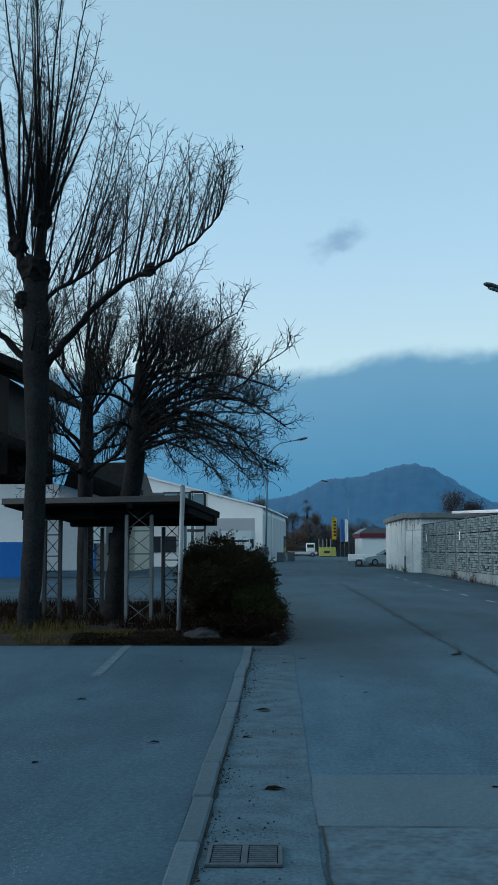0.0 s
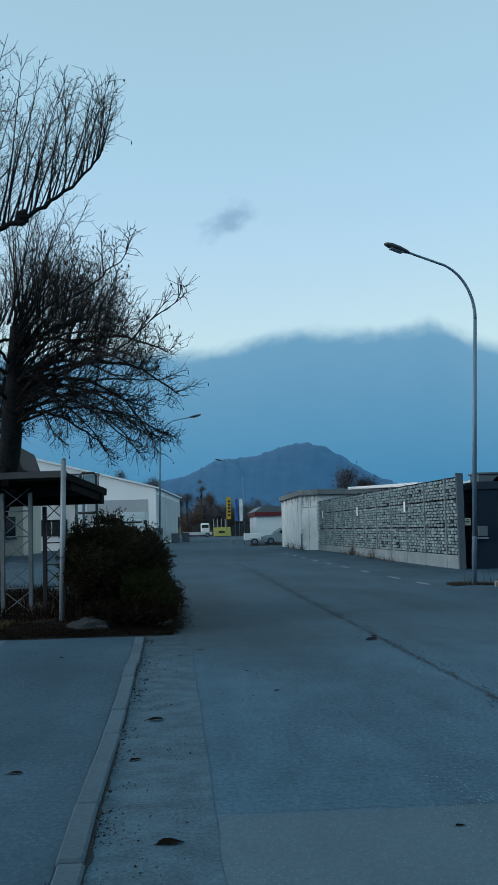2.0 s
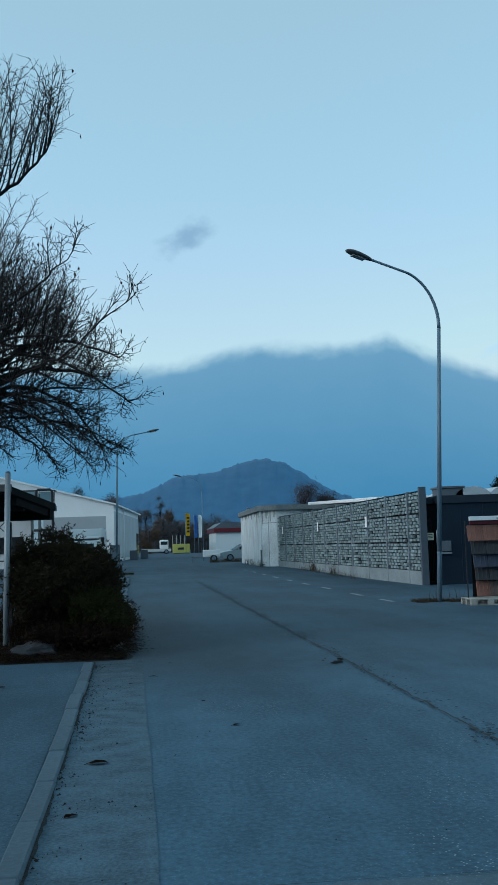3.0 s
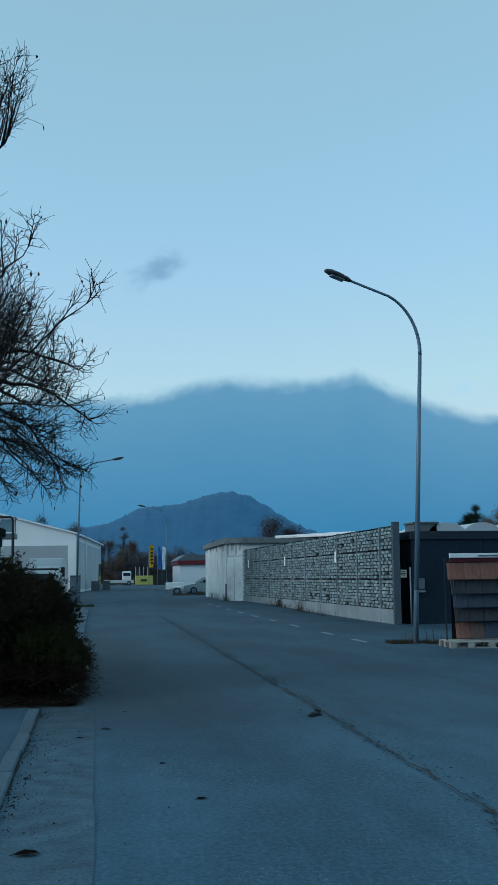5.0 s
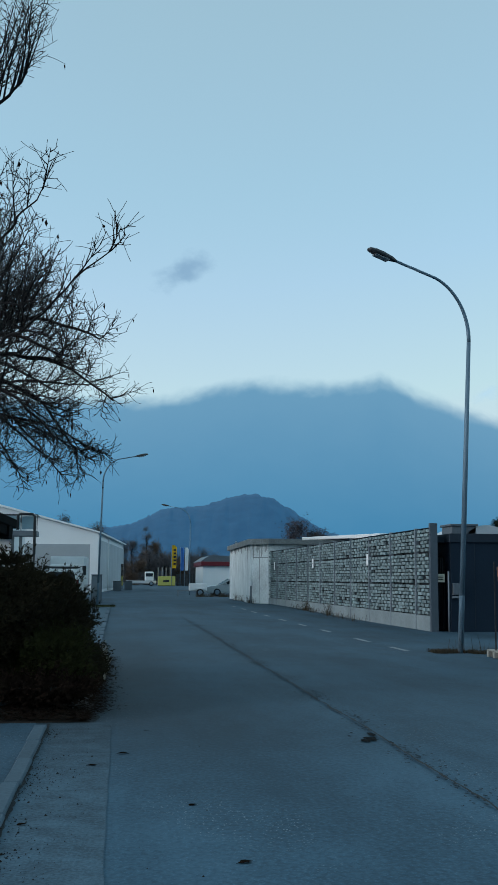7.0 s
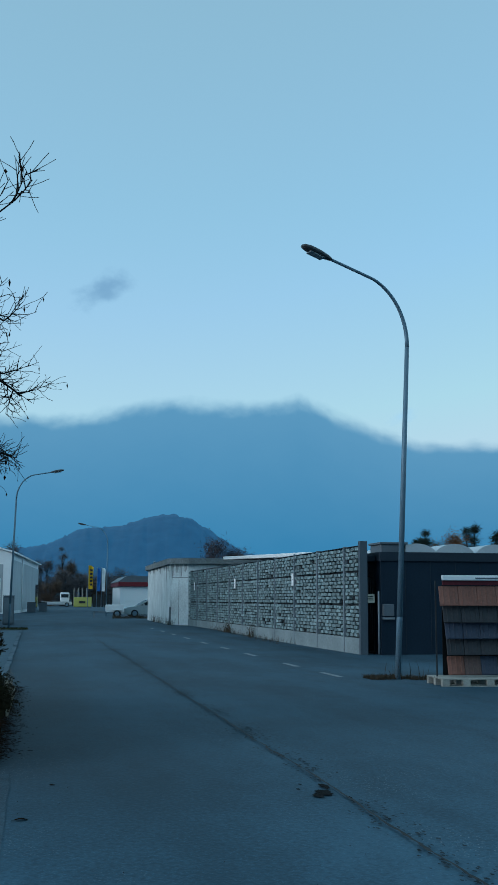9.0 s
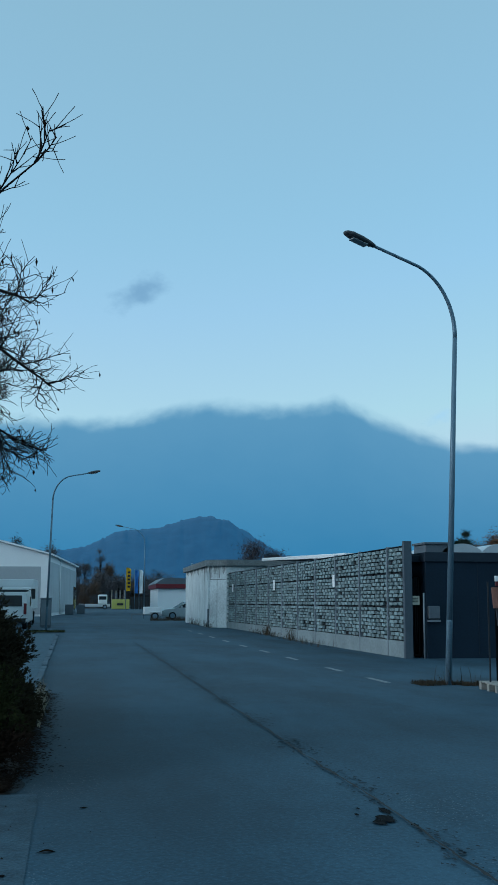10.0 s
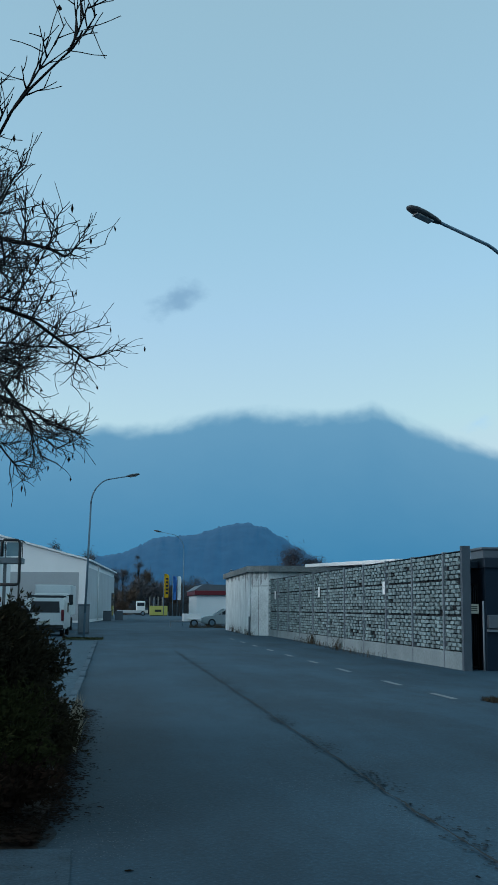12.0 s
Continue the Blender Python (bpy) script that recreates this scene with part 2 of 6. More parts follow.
WOODDARK = mat("dark_timber", (0.022, 0.018, 0.016), 0.85, 0.3, 1.5, 20, 0.3)
BEIGE = mat("beige_render", (0.5, 0.47, 0.4), 0.85, 0.12, 0.8, 15, 0.1)
ROOFTILE = mat("brown_roof_tile", (0.05, 0.04, 0.037), 0.85, 0.4, 2.5, 12, 0.6)
TYRE = mat("tyre", (0.015, 0.015, 0.016), 0.85, 0.2, 6, 30)
VANWHITE = mat("white_car_paint", (0.72, 0.73, 0.73), 0.3, 0.06, 1, 10, spec=0.5)
SILVER = mat("silver_car_paint", (0.33, 0.38, 0.4), 0.3, 0.08, 1, 10, metal=0.4, spec=0.5)
CARBLUE = mat("dark_car_paint", (0.02, 0.035, 0.07), 0.25, 0.15, 1, 10, spec=0.5)
YELLOW = mat("yellow", (0.62, 0.42, 0.015), 0.7, 0.12, 2, 20)
YELLOWPALE = mat("pale_yellow_steel", (0.5, 0.48, 0.13), 0.6, 0.15, 2, 20)
FLAGBLUE = mat("flag_blue", (0.06, 0.2, 0.5), 0.8, 0.12, 2, 20)
# brown lightened to grey: distance haze put into the crown colour
BROWNCROWN = mat("hazy_brown_crown", (0.068, 0.064, 0.068), 0.95, 0.4, 0.5, 4)
RUSTCROWN = mat("rust_crown", (0.085, 0.055, 0.038), 0.95, 0.4, 0.5, 4)
REDCROWN = mat("red_crown", (0.06, 0.042, 0.042), 0.95, 0.4, 0.5, 4)
CONIFER = mat("conifer", (0.012, 0.022, 0.015), 0.95, 0.4, 0.5, 4)
AUTUMN = mat("autumn_crown", (0.13, 0.058, 0.026), 0.95, 0.4, 0.5, 4)
VERGE = mat("verge_grass", (0.05, 0.065, 0.022), 0.95, 0.4, 2, 30, 0.6)
IRON = mat("cast_iron", (0.06, 0.085, 0.105), 0.7, 0.35, 8, 40, 0.4, metal=0.3)
BLOCKFAR = mat("wall_block_far", (0.2, 0.262, 0.27), 0.95, 0.35, 2.0, 25, 0.6)
gut = GUTTER.node_tree  # the gutter's colour darkens over its last metres towards the planting bed
gtc, gxyz, gmr, gmul = gut.nodes.new("ShaderNodeTexCoord"), gut.nodes.new("ShaderNodeSeparateXYZ"), gut.nodes.new("ShaderNodeMapRange"), gut.nodes.new("ShaderNodeMixRGB")
for k, v in enumerate((13.5, 16.8, 1.0, 0.55)):
    gmr.inputs[k + 1].default_value = v
gmul.blend_type, gmul.inputs[0].default_value = "MULTIPLY", 1
gbs = gut.nodes["Principled BSDF"]
gut.links.new(gtc.outputs["Object"], gxyz.inputs[0])
gut.links.new(gxyz.outputs["Y"], gmr.inputs[0])
gut.links.new(gbs.inputs["Base Color"].links[0].from_socket, gmul.inputs[1])
gut.links.new(gmr.outputs[0], gmul.inputs[2])
gut.links.new(gmul.outputs[0], gbs.inputs["Base Color"])
isl = BLOCKFAR.node_tree
geo, mr, mul = isl.nodes.new("ShaderNodeNewGeometry"), isl.nodes.new("ShaderNodeMapRange"), isl.nodes.new("ShaderNodeMixRGB")
mr.inputs[3].default_value, mr.inputs[4].default_value = 0.7, 1.3
mul.blend_type, mul.inputs[0].default_value = "MULTIPLY", 1
bsdf = isl.nodes["Principled BSDF"]
isl.links.new(geo.outputs["Random Per Island"], mr.inputs[0])
isl.links.new(bsdf.inputs["Base Color"].links[0].from_socket, mul.inputs[1])
isl.links.new(mr.outputs[0], mul.inputs[2])
isl.links.new(mul.outputs[0], bsdf.inputs["Base Color"])
CLOUD_LOW, CLOUD_HIGH, PUFF_COL, SCRAP_COL = (0.025, 0.1, 0.173), (0.062, 0.143, 0.208), (0.11, 0.185, 0.25), (0.2, 0.3, 0.36)
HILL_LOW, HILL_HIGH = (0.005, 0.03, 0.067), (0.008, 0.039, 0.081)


# ---------------------------------------------------------------- mesh helpers
def part(name, bm, material, parent=None, label=""):
    me = bpy.data.meshes.new(name)
    bm.to_mesh(me)
    bm.free()
    me.materials.append(material)
    ob = new(name, me)
    if parent is not None:
        ob.parent = parent
    if label:
        ob["label"] = label
    return ob


def box(bm, x0, x1, y0, y1, z0, z1, bevel=0.0, m=None):
    """One bevelled block into bm."""
    t = bmesh.new()
    bmesh.ops.create_cube(t, size=1)
    bmesh.ops.scale(t, vec=(x1 - x0, y1 - y0, z1 - z0), verts=t.verts)
    if bevel:
        bmesh.ops.bevel(t, geom=t.edges[:], offset=bevel, segments=1, affect="EDGES")
    bmesh.ops.translate(t, vec=((x0 + x1) / 2, (y0 + y1) / 2, (z0 + z1) / 2), verts=t.verts)
    if m is not None:
        bmesh.ops.transform(t, matrix=m, verts=t.verts)
    me = bpy.data.meshes.new("tmp")
    t.to_mesh(me)
    t.free()
    bm.from_mesh(me)
    bpy.data.meshes.remove(me)
    return bm


def block(*a, **k):
    return box(bmesh.new(), *a, **k)


def tube(bm, pts, radii, sides=8, cap=True):
    """A tube along pts with a radius at each."""
    pts = [Vector(p) for p in pts]
    rings = []
    for i, p in enumerate(pts):
        d = (pts[min(i + 1, len(pts) - 1)] - pts[max(i - 1, 0)]).normalized()
        a = d.orthogonal().normalized() if i == 0 else (a - d * a.dot(d)).normalized()
        b = d.cross(a)
        r = radii[i] if hasattr(radii, "__len__") else radii
        rings.append([bm.verts.new(p + (a * math.cos(2 * math.pi * k / sides) + b * math.sin(2 * math.pi * k / sides)) * r) for k in range(sides)])
    for r0, r1 in zip(rings, rings[1:]):
        for k in range(sides):
            f = bm.faces.new((r0[k], r0[(k + 1) % sides], r1[(k + 1) % sides], r1[k]))
            f.smooth = True
    if cap:
        bm.faces.new(rings[0][::-1])
        bm.faces.new(rings[-1])
    return bm


def prism(outline, y0, y1, axis="y"):
    """A solid from an outline in x,z pushed along y."""
    bm = bmesh.new()
    v0 = [bm.verts.new((x, y0, z)) for x, z in outline]
    v1 = [bm.verts.new((x, y1, z)) for x, z in outline]
    n = len(outline)
    bm.faces.new(v0)
    bm.faces.new(v1[::-1])
    for i in range(n):
        bm.faces.new((v0[i], v1[i], v1[(i + 1) % n], v0[(i + 1) % n]))
    bmesh.ops.recalc_face_normals(bm, faces=bm.faces[:])
    return bm


def thing(name, m, label, category, group="", kind=""):
    ob = new(name)
    ob.matrix_world = m
    return tagged(ob, label, category, group, kind)



def loose(name, verts, faces, material, parent=None, label="", smooth=False):
    """A mesh from lists, under a thing."""
    me = bpy.data.meshes.new(name)
    me.from_pydata(verts, [], faces)
    if smooth:
        me.polygons.foreach_set("use_smooth", [True] * len(me.polygons))
    me.materials.append(material)
    ob = new(name, me)
    if parent is not None:
        ob.parent = parent
    if label:
        ob["label"] = label
    return ob


def shared(name, me, m, parent):
    ob = new(name, me)
    ob.parent = parent
    ob.matrix_local = m
    return ob


# ---------------------------------------------------------------- sky: cloud bank, small cloud, wooded hill
def cloud_material(name, low, high, edge0, edge1, noise_scale, wobble, stretch=(1, 1, 1), by="UV"):
    """Glowing far cloud that thins out to nothing towards the top of its sheet."""
    m = bpy.data.materials.new(name)
    m.use_nodes = True
    n, l = m.node_tree.nodes, m.node_tree.links
    n.clear()
    out, mix, tr, em = n.new("ShaderNodeOutputMaterial"), n.new("ShaderNodeMixShader"), n.new("ShaderNodeBsdfTransparent"), n.new("ShaderNodeEmission")
    uv, place = n.new("ShaderNodeUVMap"), n.new("ShaderNodeTexCoord")
    sep = n.new("ShaderNodeSeparateXYZ")
    l.new(uv.outputs[0], sep.inputs[0])
    ns, spread = n.new("ShaderNodeTexNoise"), n.new("ShaderNodeMapping")
    ns.inputs["Scale"].default_value, ns.inputs["Detail"].default_value = noise_scale, 7
    spread.inputs["Scale"].default_value = stretch
    l.new(uv.outputs[0] if by == "UV" else place.outputs[by], spread.inputs[0])
    l.new(spread.outputs[0], ns.inputs["Vector"])
    ma = n.new("ShaderNodeMath")
    ma.operation = "MULTIPLY_ADD"
    ma.inputs[1].default_value = wobble
    l.new(ns.outputs[0], ma.inputs[0])
    l.new(sep.outputs[1], ma.inputs[2])
    mr = n.new("ShaderNodeMapRange")
    mr.interpolation_type = "SMOOTHSTEP"
    mr.inputs[1].default_value, mr.inputs[2].default_value = edge0, edge1
    mr.inputs[3].default_value, mr.inputs[4].default_value = 1, 0
    l.new(ma.outputs[0], mr.inputs[0])
    ramp = n.new("ShaderNodeValToRGB")
    ramp.color_ramp.elements[0].color, ramp.color_ramp.elements[1].color = (*low, 1), (*high, 1)
    ramp.color_ramp.elements[0].position = 0.25
    l.new(ma.outputs[0], ramp.inputs[0])
    l.new(ramp.outputs[0], em.inputs[0])
    l.new(mr.outputs[0], mix.inputs[0])
    l.new(tr.outputs[0], mix.inputs[1])
    l.new(em.outputs[0], mix.inputs[2])
    l.new(mix.outputs[0], out.inputs[0])
    return m


def bump_of(a, centre, width):
    return math.exp(-(((a - centre) / width) ** 2))


def step_at(a, centre, width):
    return 1 / (1 + math.exp(-max(-40, min(40, (a - centre) / width))))


def bank_top(a):
    """Height of the cloud bank's edge, in degrees, by compass angle."""
    f = max(0.0, min(1.0, (a - 14.8) / 6.0))
    fall = 1.6 * f * f * (3 - 2 * f)
    return (9.3 + 0.92 * step_at(a, 3.7, 0.95) - 0.65 * step_at(a, 15.0, 0.35) + 0.34 * bump_of(a, 13.5, 0.75) + 0.14 * bump_of(a, 6.6, 1.5)
            - fall + 0.05 * noise.noise((a * 0.9, 0.0, 5.0)))


CLOUD = cloud_material("cloud_bank_haze", CLOUD_LOW, CLOUD_HIGH, 0.965, 1.075, 1.0, 0.1, (110, 9, 1))
verts, faces, uvs = [], [], []
# full circle: the part out of view is added to cover the yellow horizon
N = 720
for i in range(N):
    a = 360.0 * i / N - 180
    az = radians(a)
    for k, v in enumerate((-0.15, 0.4, 0.8, 1.1)):
        el = radians(bank_top(a) * v)
        verts.append((3200 * math.sin(az), 3200 * math.cos(az), 3200 * math.tan(el)))
        uvs.append((a / 180, v))
for i in range(N):
    j = (i + 1) % N
    for k in range(3):
        faces.append((i * 4 + k, j * 4 + k, j * 4 + k + 1, i * 4 + k + 1))
bank = loose("backdrop_cloud_bank", verts, faces, CLOUD)
layer = bank.data.uv_layers.new(name="UVMap")
for lp in bank.data.loops:
    layer.data[lp.index].uv = uvs[lp.vertex_index]
tagged(bank, "long blue-grey cloud bank low over the horizon", "cloud", kind="structure")

PUFF = cloud_material("small_cloud_haze", PUFF_COL, PUFF_COL, 0.68, 1.35, 0.016, 1.15, (1, 1, 1.4), "Object")
SCRAP = cloud_material("faint_cloud_haze", SCRAP_COL, SCRAP_COL, 0.4, 1.2, 0.02, 1.15, (1, 1, 1.6), "Object")


def wisp(a0, e0, wide, high, rise, shift, haze_of, label):
    """A ragged scrap of cloud round one place in the sky."""
    verts, faces, uvs = [], [], []
    for i in range(13):
        for k in range(9):
            u, v = i / 6 - 1, k / 4 - 1
            az, el = radians(a0 + wide * u), radians(e0 + high * v + rise * u)
            verts.append((2900 * math.sin(az), 2900 * math.cos(az), 2900 * math.tan(el)))
            uvs.append((u + shift, math.sqrt(u * u + v * v) * 0.85))
    for i in range(12):
        for k in range(8):
            faces.append((i * 9 + k, i * 9 + 9 + k, i * 9 + 10 + k, i * 9 + k + 1))
    puff = loose("backdrop_small_cloud", verts, faces, haze_of)
    layer = puff.data.uv_layers.new(name="UVMap")
    for lp in puff.data.loops:
        layer.data[lp.index].uv = uvs[lp.vertex_index]
    tagged(puff, label, "cloud", kind="structure")


wisp(3.1, 15.8, 2.1, 1.2, 0.8, 0.0, PUFF, "small dark wisp of cloud alone in the sky")
wisp(18.8, 9.4, 1.2, 0.6, 0.25, 4.0, SCRAP, "faint scrap of cloud above the end of the bank")


def hill_height(a, back):
    """Crest of the hill by compass angle: a long round top, a shoulder and a lower ridge beside it."""
    el = (2.0 + 2.44 * bump_of(a, 6.9, 3.15 if a > 6.9 else 4.2) + 0.6 * (1 - step_at(a, 3.6, 0.6)) + 0.35 * bump_of(a, 2.4, 1.4)
          - 0.7 * bump_of(a, 40, 20) - 0.9 * bump_of(a, -40, 28))
    h = 1.4 + 1500 * math.tan(radians(el))
    return h * math.sin(math.pi / 2 * min(1, back / 0.6)) if back < 0.6 else h * (1 - 0.4 * (back - 0.6))


HILL = bpy.data.materials.new("wooded_hill_haze_glow")
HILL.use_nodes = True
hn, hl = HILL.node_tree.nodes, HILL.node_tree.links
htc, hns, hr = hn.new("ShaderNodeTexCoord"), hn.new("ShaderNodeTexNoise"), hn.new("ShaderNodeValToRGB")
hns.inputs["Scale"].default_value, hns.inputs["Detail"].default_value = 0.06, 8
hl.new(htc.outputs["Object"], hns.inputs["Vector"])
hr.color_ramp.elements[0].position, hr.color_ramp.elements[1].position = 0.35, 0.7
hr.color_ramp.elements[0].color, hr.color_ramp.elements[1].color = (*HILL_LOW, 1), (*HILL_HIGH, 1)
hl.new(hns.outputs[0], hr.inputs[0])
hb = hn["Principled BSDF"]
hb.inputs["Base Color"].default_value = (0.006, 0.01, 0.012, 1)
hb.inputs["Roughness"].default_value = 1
# evening haze painted as the slope's own blue glow
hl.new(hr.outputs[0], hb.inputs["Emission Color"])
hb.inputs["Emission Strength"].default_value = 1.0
verts, faces = [], []
NA, NB = 1400, 14
for i in range(NA + 1):
    a = -70 + 140 * i / NA
    az = radians(a)
    for k in range(NB + 1):
        back = k / NB
        r = 1250 + 450 * back
        n1 = noise.noise((a * 2.2, back * 9, 3.0)) * 2.5 + noise.noise((a * 9.0, back * 30, 8.0)) * 2.2 + (1.6 * noise.noise((a * 25.0, back * 40, 1.0)))
        z = hill_height(a, back) * (r / 1500) + n1 * min(1, back * 3)
        verts.append((r * math.sin(az), r * math.cos(az), max(z, -2)))
for i in range(NA):
    for k in range(NB):
        p = i * (NB + 1) + k
        faces.append((p, p + NB + 1, p + NB + 2, p + 1))
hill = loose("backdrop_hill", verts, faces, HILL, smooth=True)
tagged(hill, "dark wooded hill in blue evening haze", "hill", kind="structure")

# ---------------------------------------------------------------- ground
def smooth(v, lo, hi):
    v = max(0.0, min(1.0, (v - lo) / (hi - lo)))
    return v * v * (3 - 2 * v)


def ground_z(x, y):
    """The street falls away a little towards the gate beside the wall."""
    return -0.105 * smooth(x, 3.0, 9.2) * smooth(y, 15.0, 35.0) * (1 - smooth(y, 44.0, 64.0))


xs = [-3400, -900, -200, -60, -20, 0] + [3 + 0.8 * k for k in range(10)] + [14, 22, 60, 200, 900, 3400]
ys = [-3400, -900, -200, -60, 0] + [14 + 2 * k for k in range(26)] + [80, 120, 200, 400, 900, 3400]
vs = [(x, y, ground_z(x, y)) for y in ys for x in xs]
fs = [(j * len(xs) + i, j * len(xs) + i + 1, (j + 1) * len(xs) + i + 1, (j + 1) * len(xs) + i) for j in range(len(ys) - 1) for i in range(len(xs) - 1)]
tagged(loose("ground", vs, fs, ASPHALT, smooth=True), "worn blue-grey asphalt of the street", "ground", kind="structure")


def sheet(name, x0, x1, y0, y1, z, material, label, step=0.25, ragged=0.0, seed=0, category="pavement"):
    """A thin laid surface with uneven edges."""
    nx, ny = max(2, int((x1 - x0) / step)), max(2, int((y1 - y0) / step))
    nx, ny = min(nx, 60), min(ny, 160)
    vs, fs = [], []
    for j in range(ny + 1):
        for i in range(nx + 1):
            x, y = x0 + (x1 - x0) * i / nx, y0 + (y1 - y0) * j / ny
            e = ragged * noise.noise((x * 1.7 + seed, y * 1.7, seed)) if ragged else 0
            x += e if i in (0, nx) else 0
            y += e if j in (0, ny) else 0
            vs.append((x, y, z))
    for j in range(ny):
        for i in range(nx):
            p = j * (nx + 1) + i
            fs.append((p, p + 1, p + nx + 2, p + nx + 1))
    return tagged(loose(name, vs, fs, material), label, category, kind="structure")


sheet("yard_surface", -40, -0.49, -30, 16.95, 0.004, ASPHALT_YARD, "smooth grey asphalt yard beside the kerb", 0.5)
sheet("gutter_strip", -0.38, 0.225, -10, 16.9, 0.004, GUTTER, "dusty pale gutter strip strewn with grit beside the kerb", 0.1, 0.014, 3)
sheet("concrete_apron", 0.26, 6.0, -8, 5.95, 0.012, APRON, "rough worn concrete patch in the street", 0.3, 0.02, 7)
sheet("asphalt_patch", 0.225, 2.6, 5.97, 7.32, 0.008, PATCHED, "smoother strip of patched asphalt across the street", 0.2, 0.02, 5)
# washed-out dirt, made darker and wider to paint in the shrubs' shade
sheet("dirt_shade_edge", -0.4, 0.06, 16.97, 26, 0.004, DIRTSHADE, "dark dirt and painted shade along the bed's street edge", 0.08, 0.14, 13)
sheet("verge_path", -1.7, -0.15, 27, 58, 0.004, PATHWAY, "pale paved strip along the street", 0.3, 0.05, 9)

# bed of soil and grass, slightly mounded
vs, fs = [], []
NX, NY = 80, 60
for j in range(NY + 1):
    for i in range(NX + 1):
        x, y = -16 + 16 * i / NX, 16.9 + 11 * j / NY
        edge = min((x + 16) / 1.0, (0.05 - x) / 0.7, (y - 16.9) / 0.5, (27.9 - y) / 1.0, 1)
        n1 = noise.noise((x * 2, y * 2, 0)) * 0.05 + noise.noise((x * 7, y * 7, 4)) * 0.02
        vs.append((x + (0.1 * noise.noise((0, y * 2, 5)) if i == NX else 0), y + (0.05 * noise.noise((x * 2, 0, 5)) if j == 0 else 0), 0.006 + max(0, edge) * (0.12 + n1)))
for j in range(NY):
    for i in range(NX):
        p = j * (NX + 1) + i
        fs.append((p, p + 1, p + NX + 2, p + NX + 1))
tagged(loose("planting_bed", vs, fs, SOIL, smooth=True), "dark planting bed of soil and dead leaves", "planting bed", kind="structure")


def bed_z(x, y):
    edge = min((0.05 - x) / 0.7, (y - 16.9) / 0.5, 1)
    return 0.006 + max(0, edge) * 0.11


# joint along the street and the sunken patch
def strip(name, pts, width, z, material, label, category="road joint"):
    vs, fs = [], []
    for i, (x, y) in enumerate(pts):
        w = width * max(0.12, 0.6 + 0.5 * noise.noise((0, y * 1.1, 2)) + 0.6 * noise.noise((0, y * 5, 3)) + 0.5 * noise.noise((0, y * 15, 8)))
        vs += [(x - w / 2, y, z), (x + w / 2, y, z)]
        if i:
            fs.append((2 * i - 2, 2 * i - 1, 2 * i + 1, 2 * i))
    return tagged(loose(name, vs, fs, material), label, category, kind="structure")


joint_x = lambda y: 2.6 + 0.03 * noise.noise((0, y * 0.4, 1)) + 0.02 * noise.noise((0, y * 2.6, 7)) + 0.012 * noise.noise((0, y * 9, 4))
strip("road_joint_long", [(joint_x(y), y) for y in [6 + 0.06 * k for k in range(710)]], 0.03, 0.016, TAR, "dark open joint running along the street")
rng = random.Random(91)
vs, fs = [], []
while len(fs) < 2400:  # crumbling asphalt beside the joint
    y = rng.uniform(6.5, 46)
    if noise.noise((0, y * 0.8, 21)) + 0.35 * noise.noise((0, y * 3, 5)) < rng.uniform(-0.25, 0.45):
        continue
    x, q, a = joint_x(y) + rng.gauss(0.05, 0.09), rng.uniform(0.004, 0.02), rng.uniform(0, 6.28)
    b = len(vs)
    vs += [(x + q * math.cos(a + w) * rng.uniform(0.5, 1), y + 2.2 * q * math.sin(a + w) * rng.uniform(0.5, 1), 0.0105) for w in (0, 1.1, 2.2, 3.3, 4.6)]
    fs.append((b, b + 1, b + 2, b + 3, b + 4))
tagged(loose("crumbled_asphalt", vs, fs, CRUMB), "dark crumbled asphalt along the street joint", "crumbled asphalt", kind="stuff")
vs, fs = [], []
for i in range(46):
    y = 3.7 + 0.05 * i
    x = 0.25 + 0.012 * noise.noise((0, y * 3, 9)) + 0.006 * noise.noise((0, y * 14, 2))
    w = 0.006 + 0.005 * abs(noise.noise((0, y * 6, 4)))
    vs += [(x - w, y, 0.016), (x + w, y, 0.016)]
    if i:
        fs.append((2 * i - 2, 2 * i - 1, 2 * i + 1, 2 * i))
tagged(loose("road_joint_gutter", vs, fs, TAR), "dark crack along the edge of a concrete patch", "road joint", kind="structure")
strip("road_joint_kerb", [(-0.365 + 0.015 * noise.noise((0, y * 2, 31)), y) for y in [0.5 + 0.07 * k for k in range(234)]], 0.06, 0.0075, DIRTSHADE, "dark line of dirt along the foot of the kerb")
for yj, w in ((5.95, 0.012), (7.32, 0.007)):
    vs, fs = [], []
    for i in range(61):
        x = 0.24 + 5.5 * i / 60
        yy = yj + 0.012 * noise.noise((x * 4, yj, 0))
        ww = w * (0.5 + abs(noise.noise((x * 3, yj, 5))))
        vs += [(x, yy - ww / 2, 0.0165), (x, yy + ww / 2, 0.0165)]
        if i:
            fs.append((2 * i - 2, 2 * i - 1, 2 * i + 1, 2 * i)[::-1])
    tagged(loose("road_joint_cross", vs, fs, TAR), "thin dark joint across the street", "road joint", kind="structure")


def blot(name, cx, cy, rx, ry, z, material, label, seed, category="stain"):
    vs, fs = [(cx, cy, z)], []
    n = 90
    for i in range(n):
        a = 2 * math.pi * i / n
        r = 1 + 0.4 * noise.noise((math.cos(a) * 1.6 + seed, math.sin(a) * 1.6, seed)) + 0.3 * noise.noise((math.cos(a) * 6 + seed, math.sin(a) * 6, 3))
        vs.append((cx + rx * r * math.cos(a), cy + ry * r * math.sin(a), z))
    fs = [(0, 1 + i, 1 + (i + 1) % n) for i in range(n)]
    return tagged(loose(name, vs, fs, material), label, category, kind="structure")


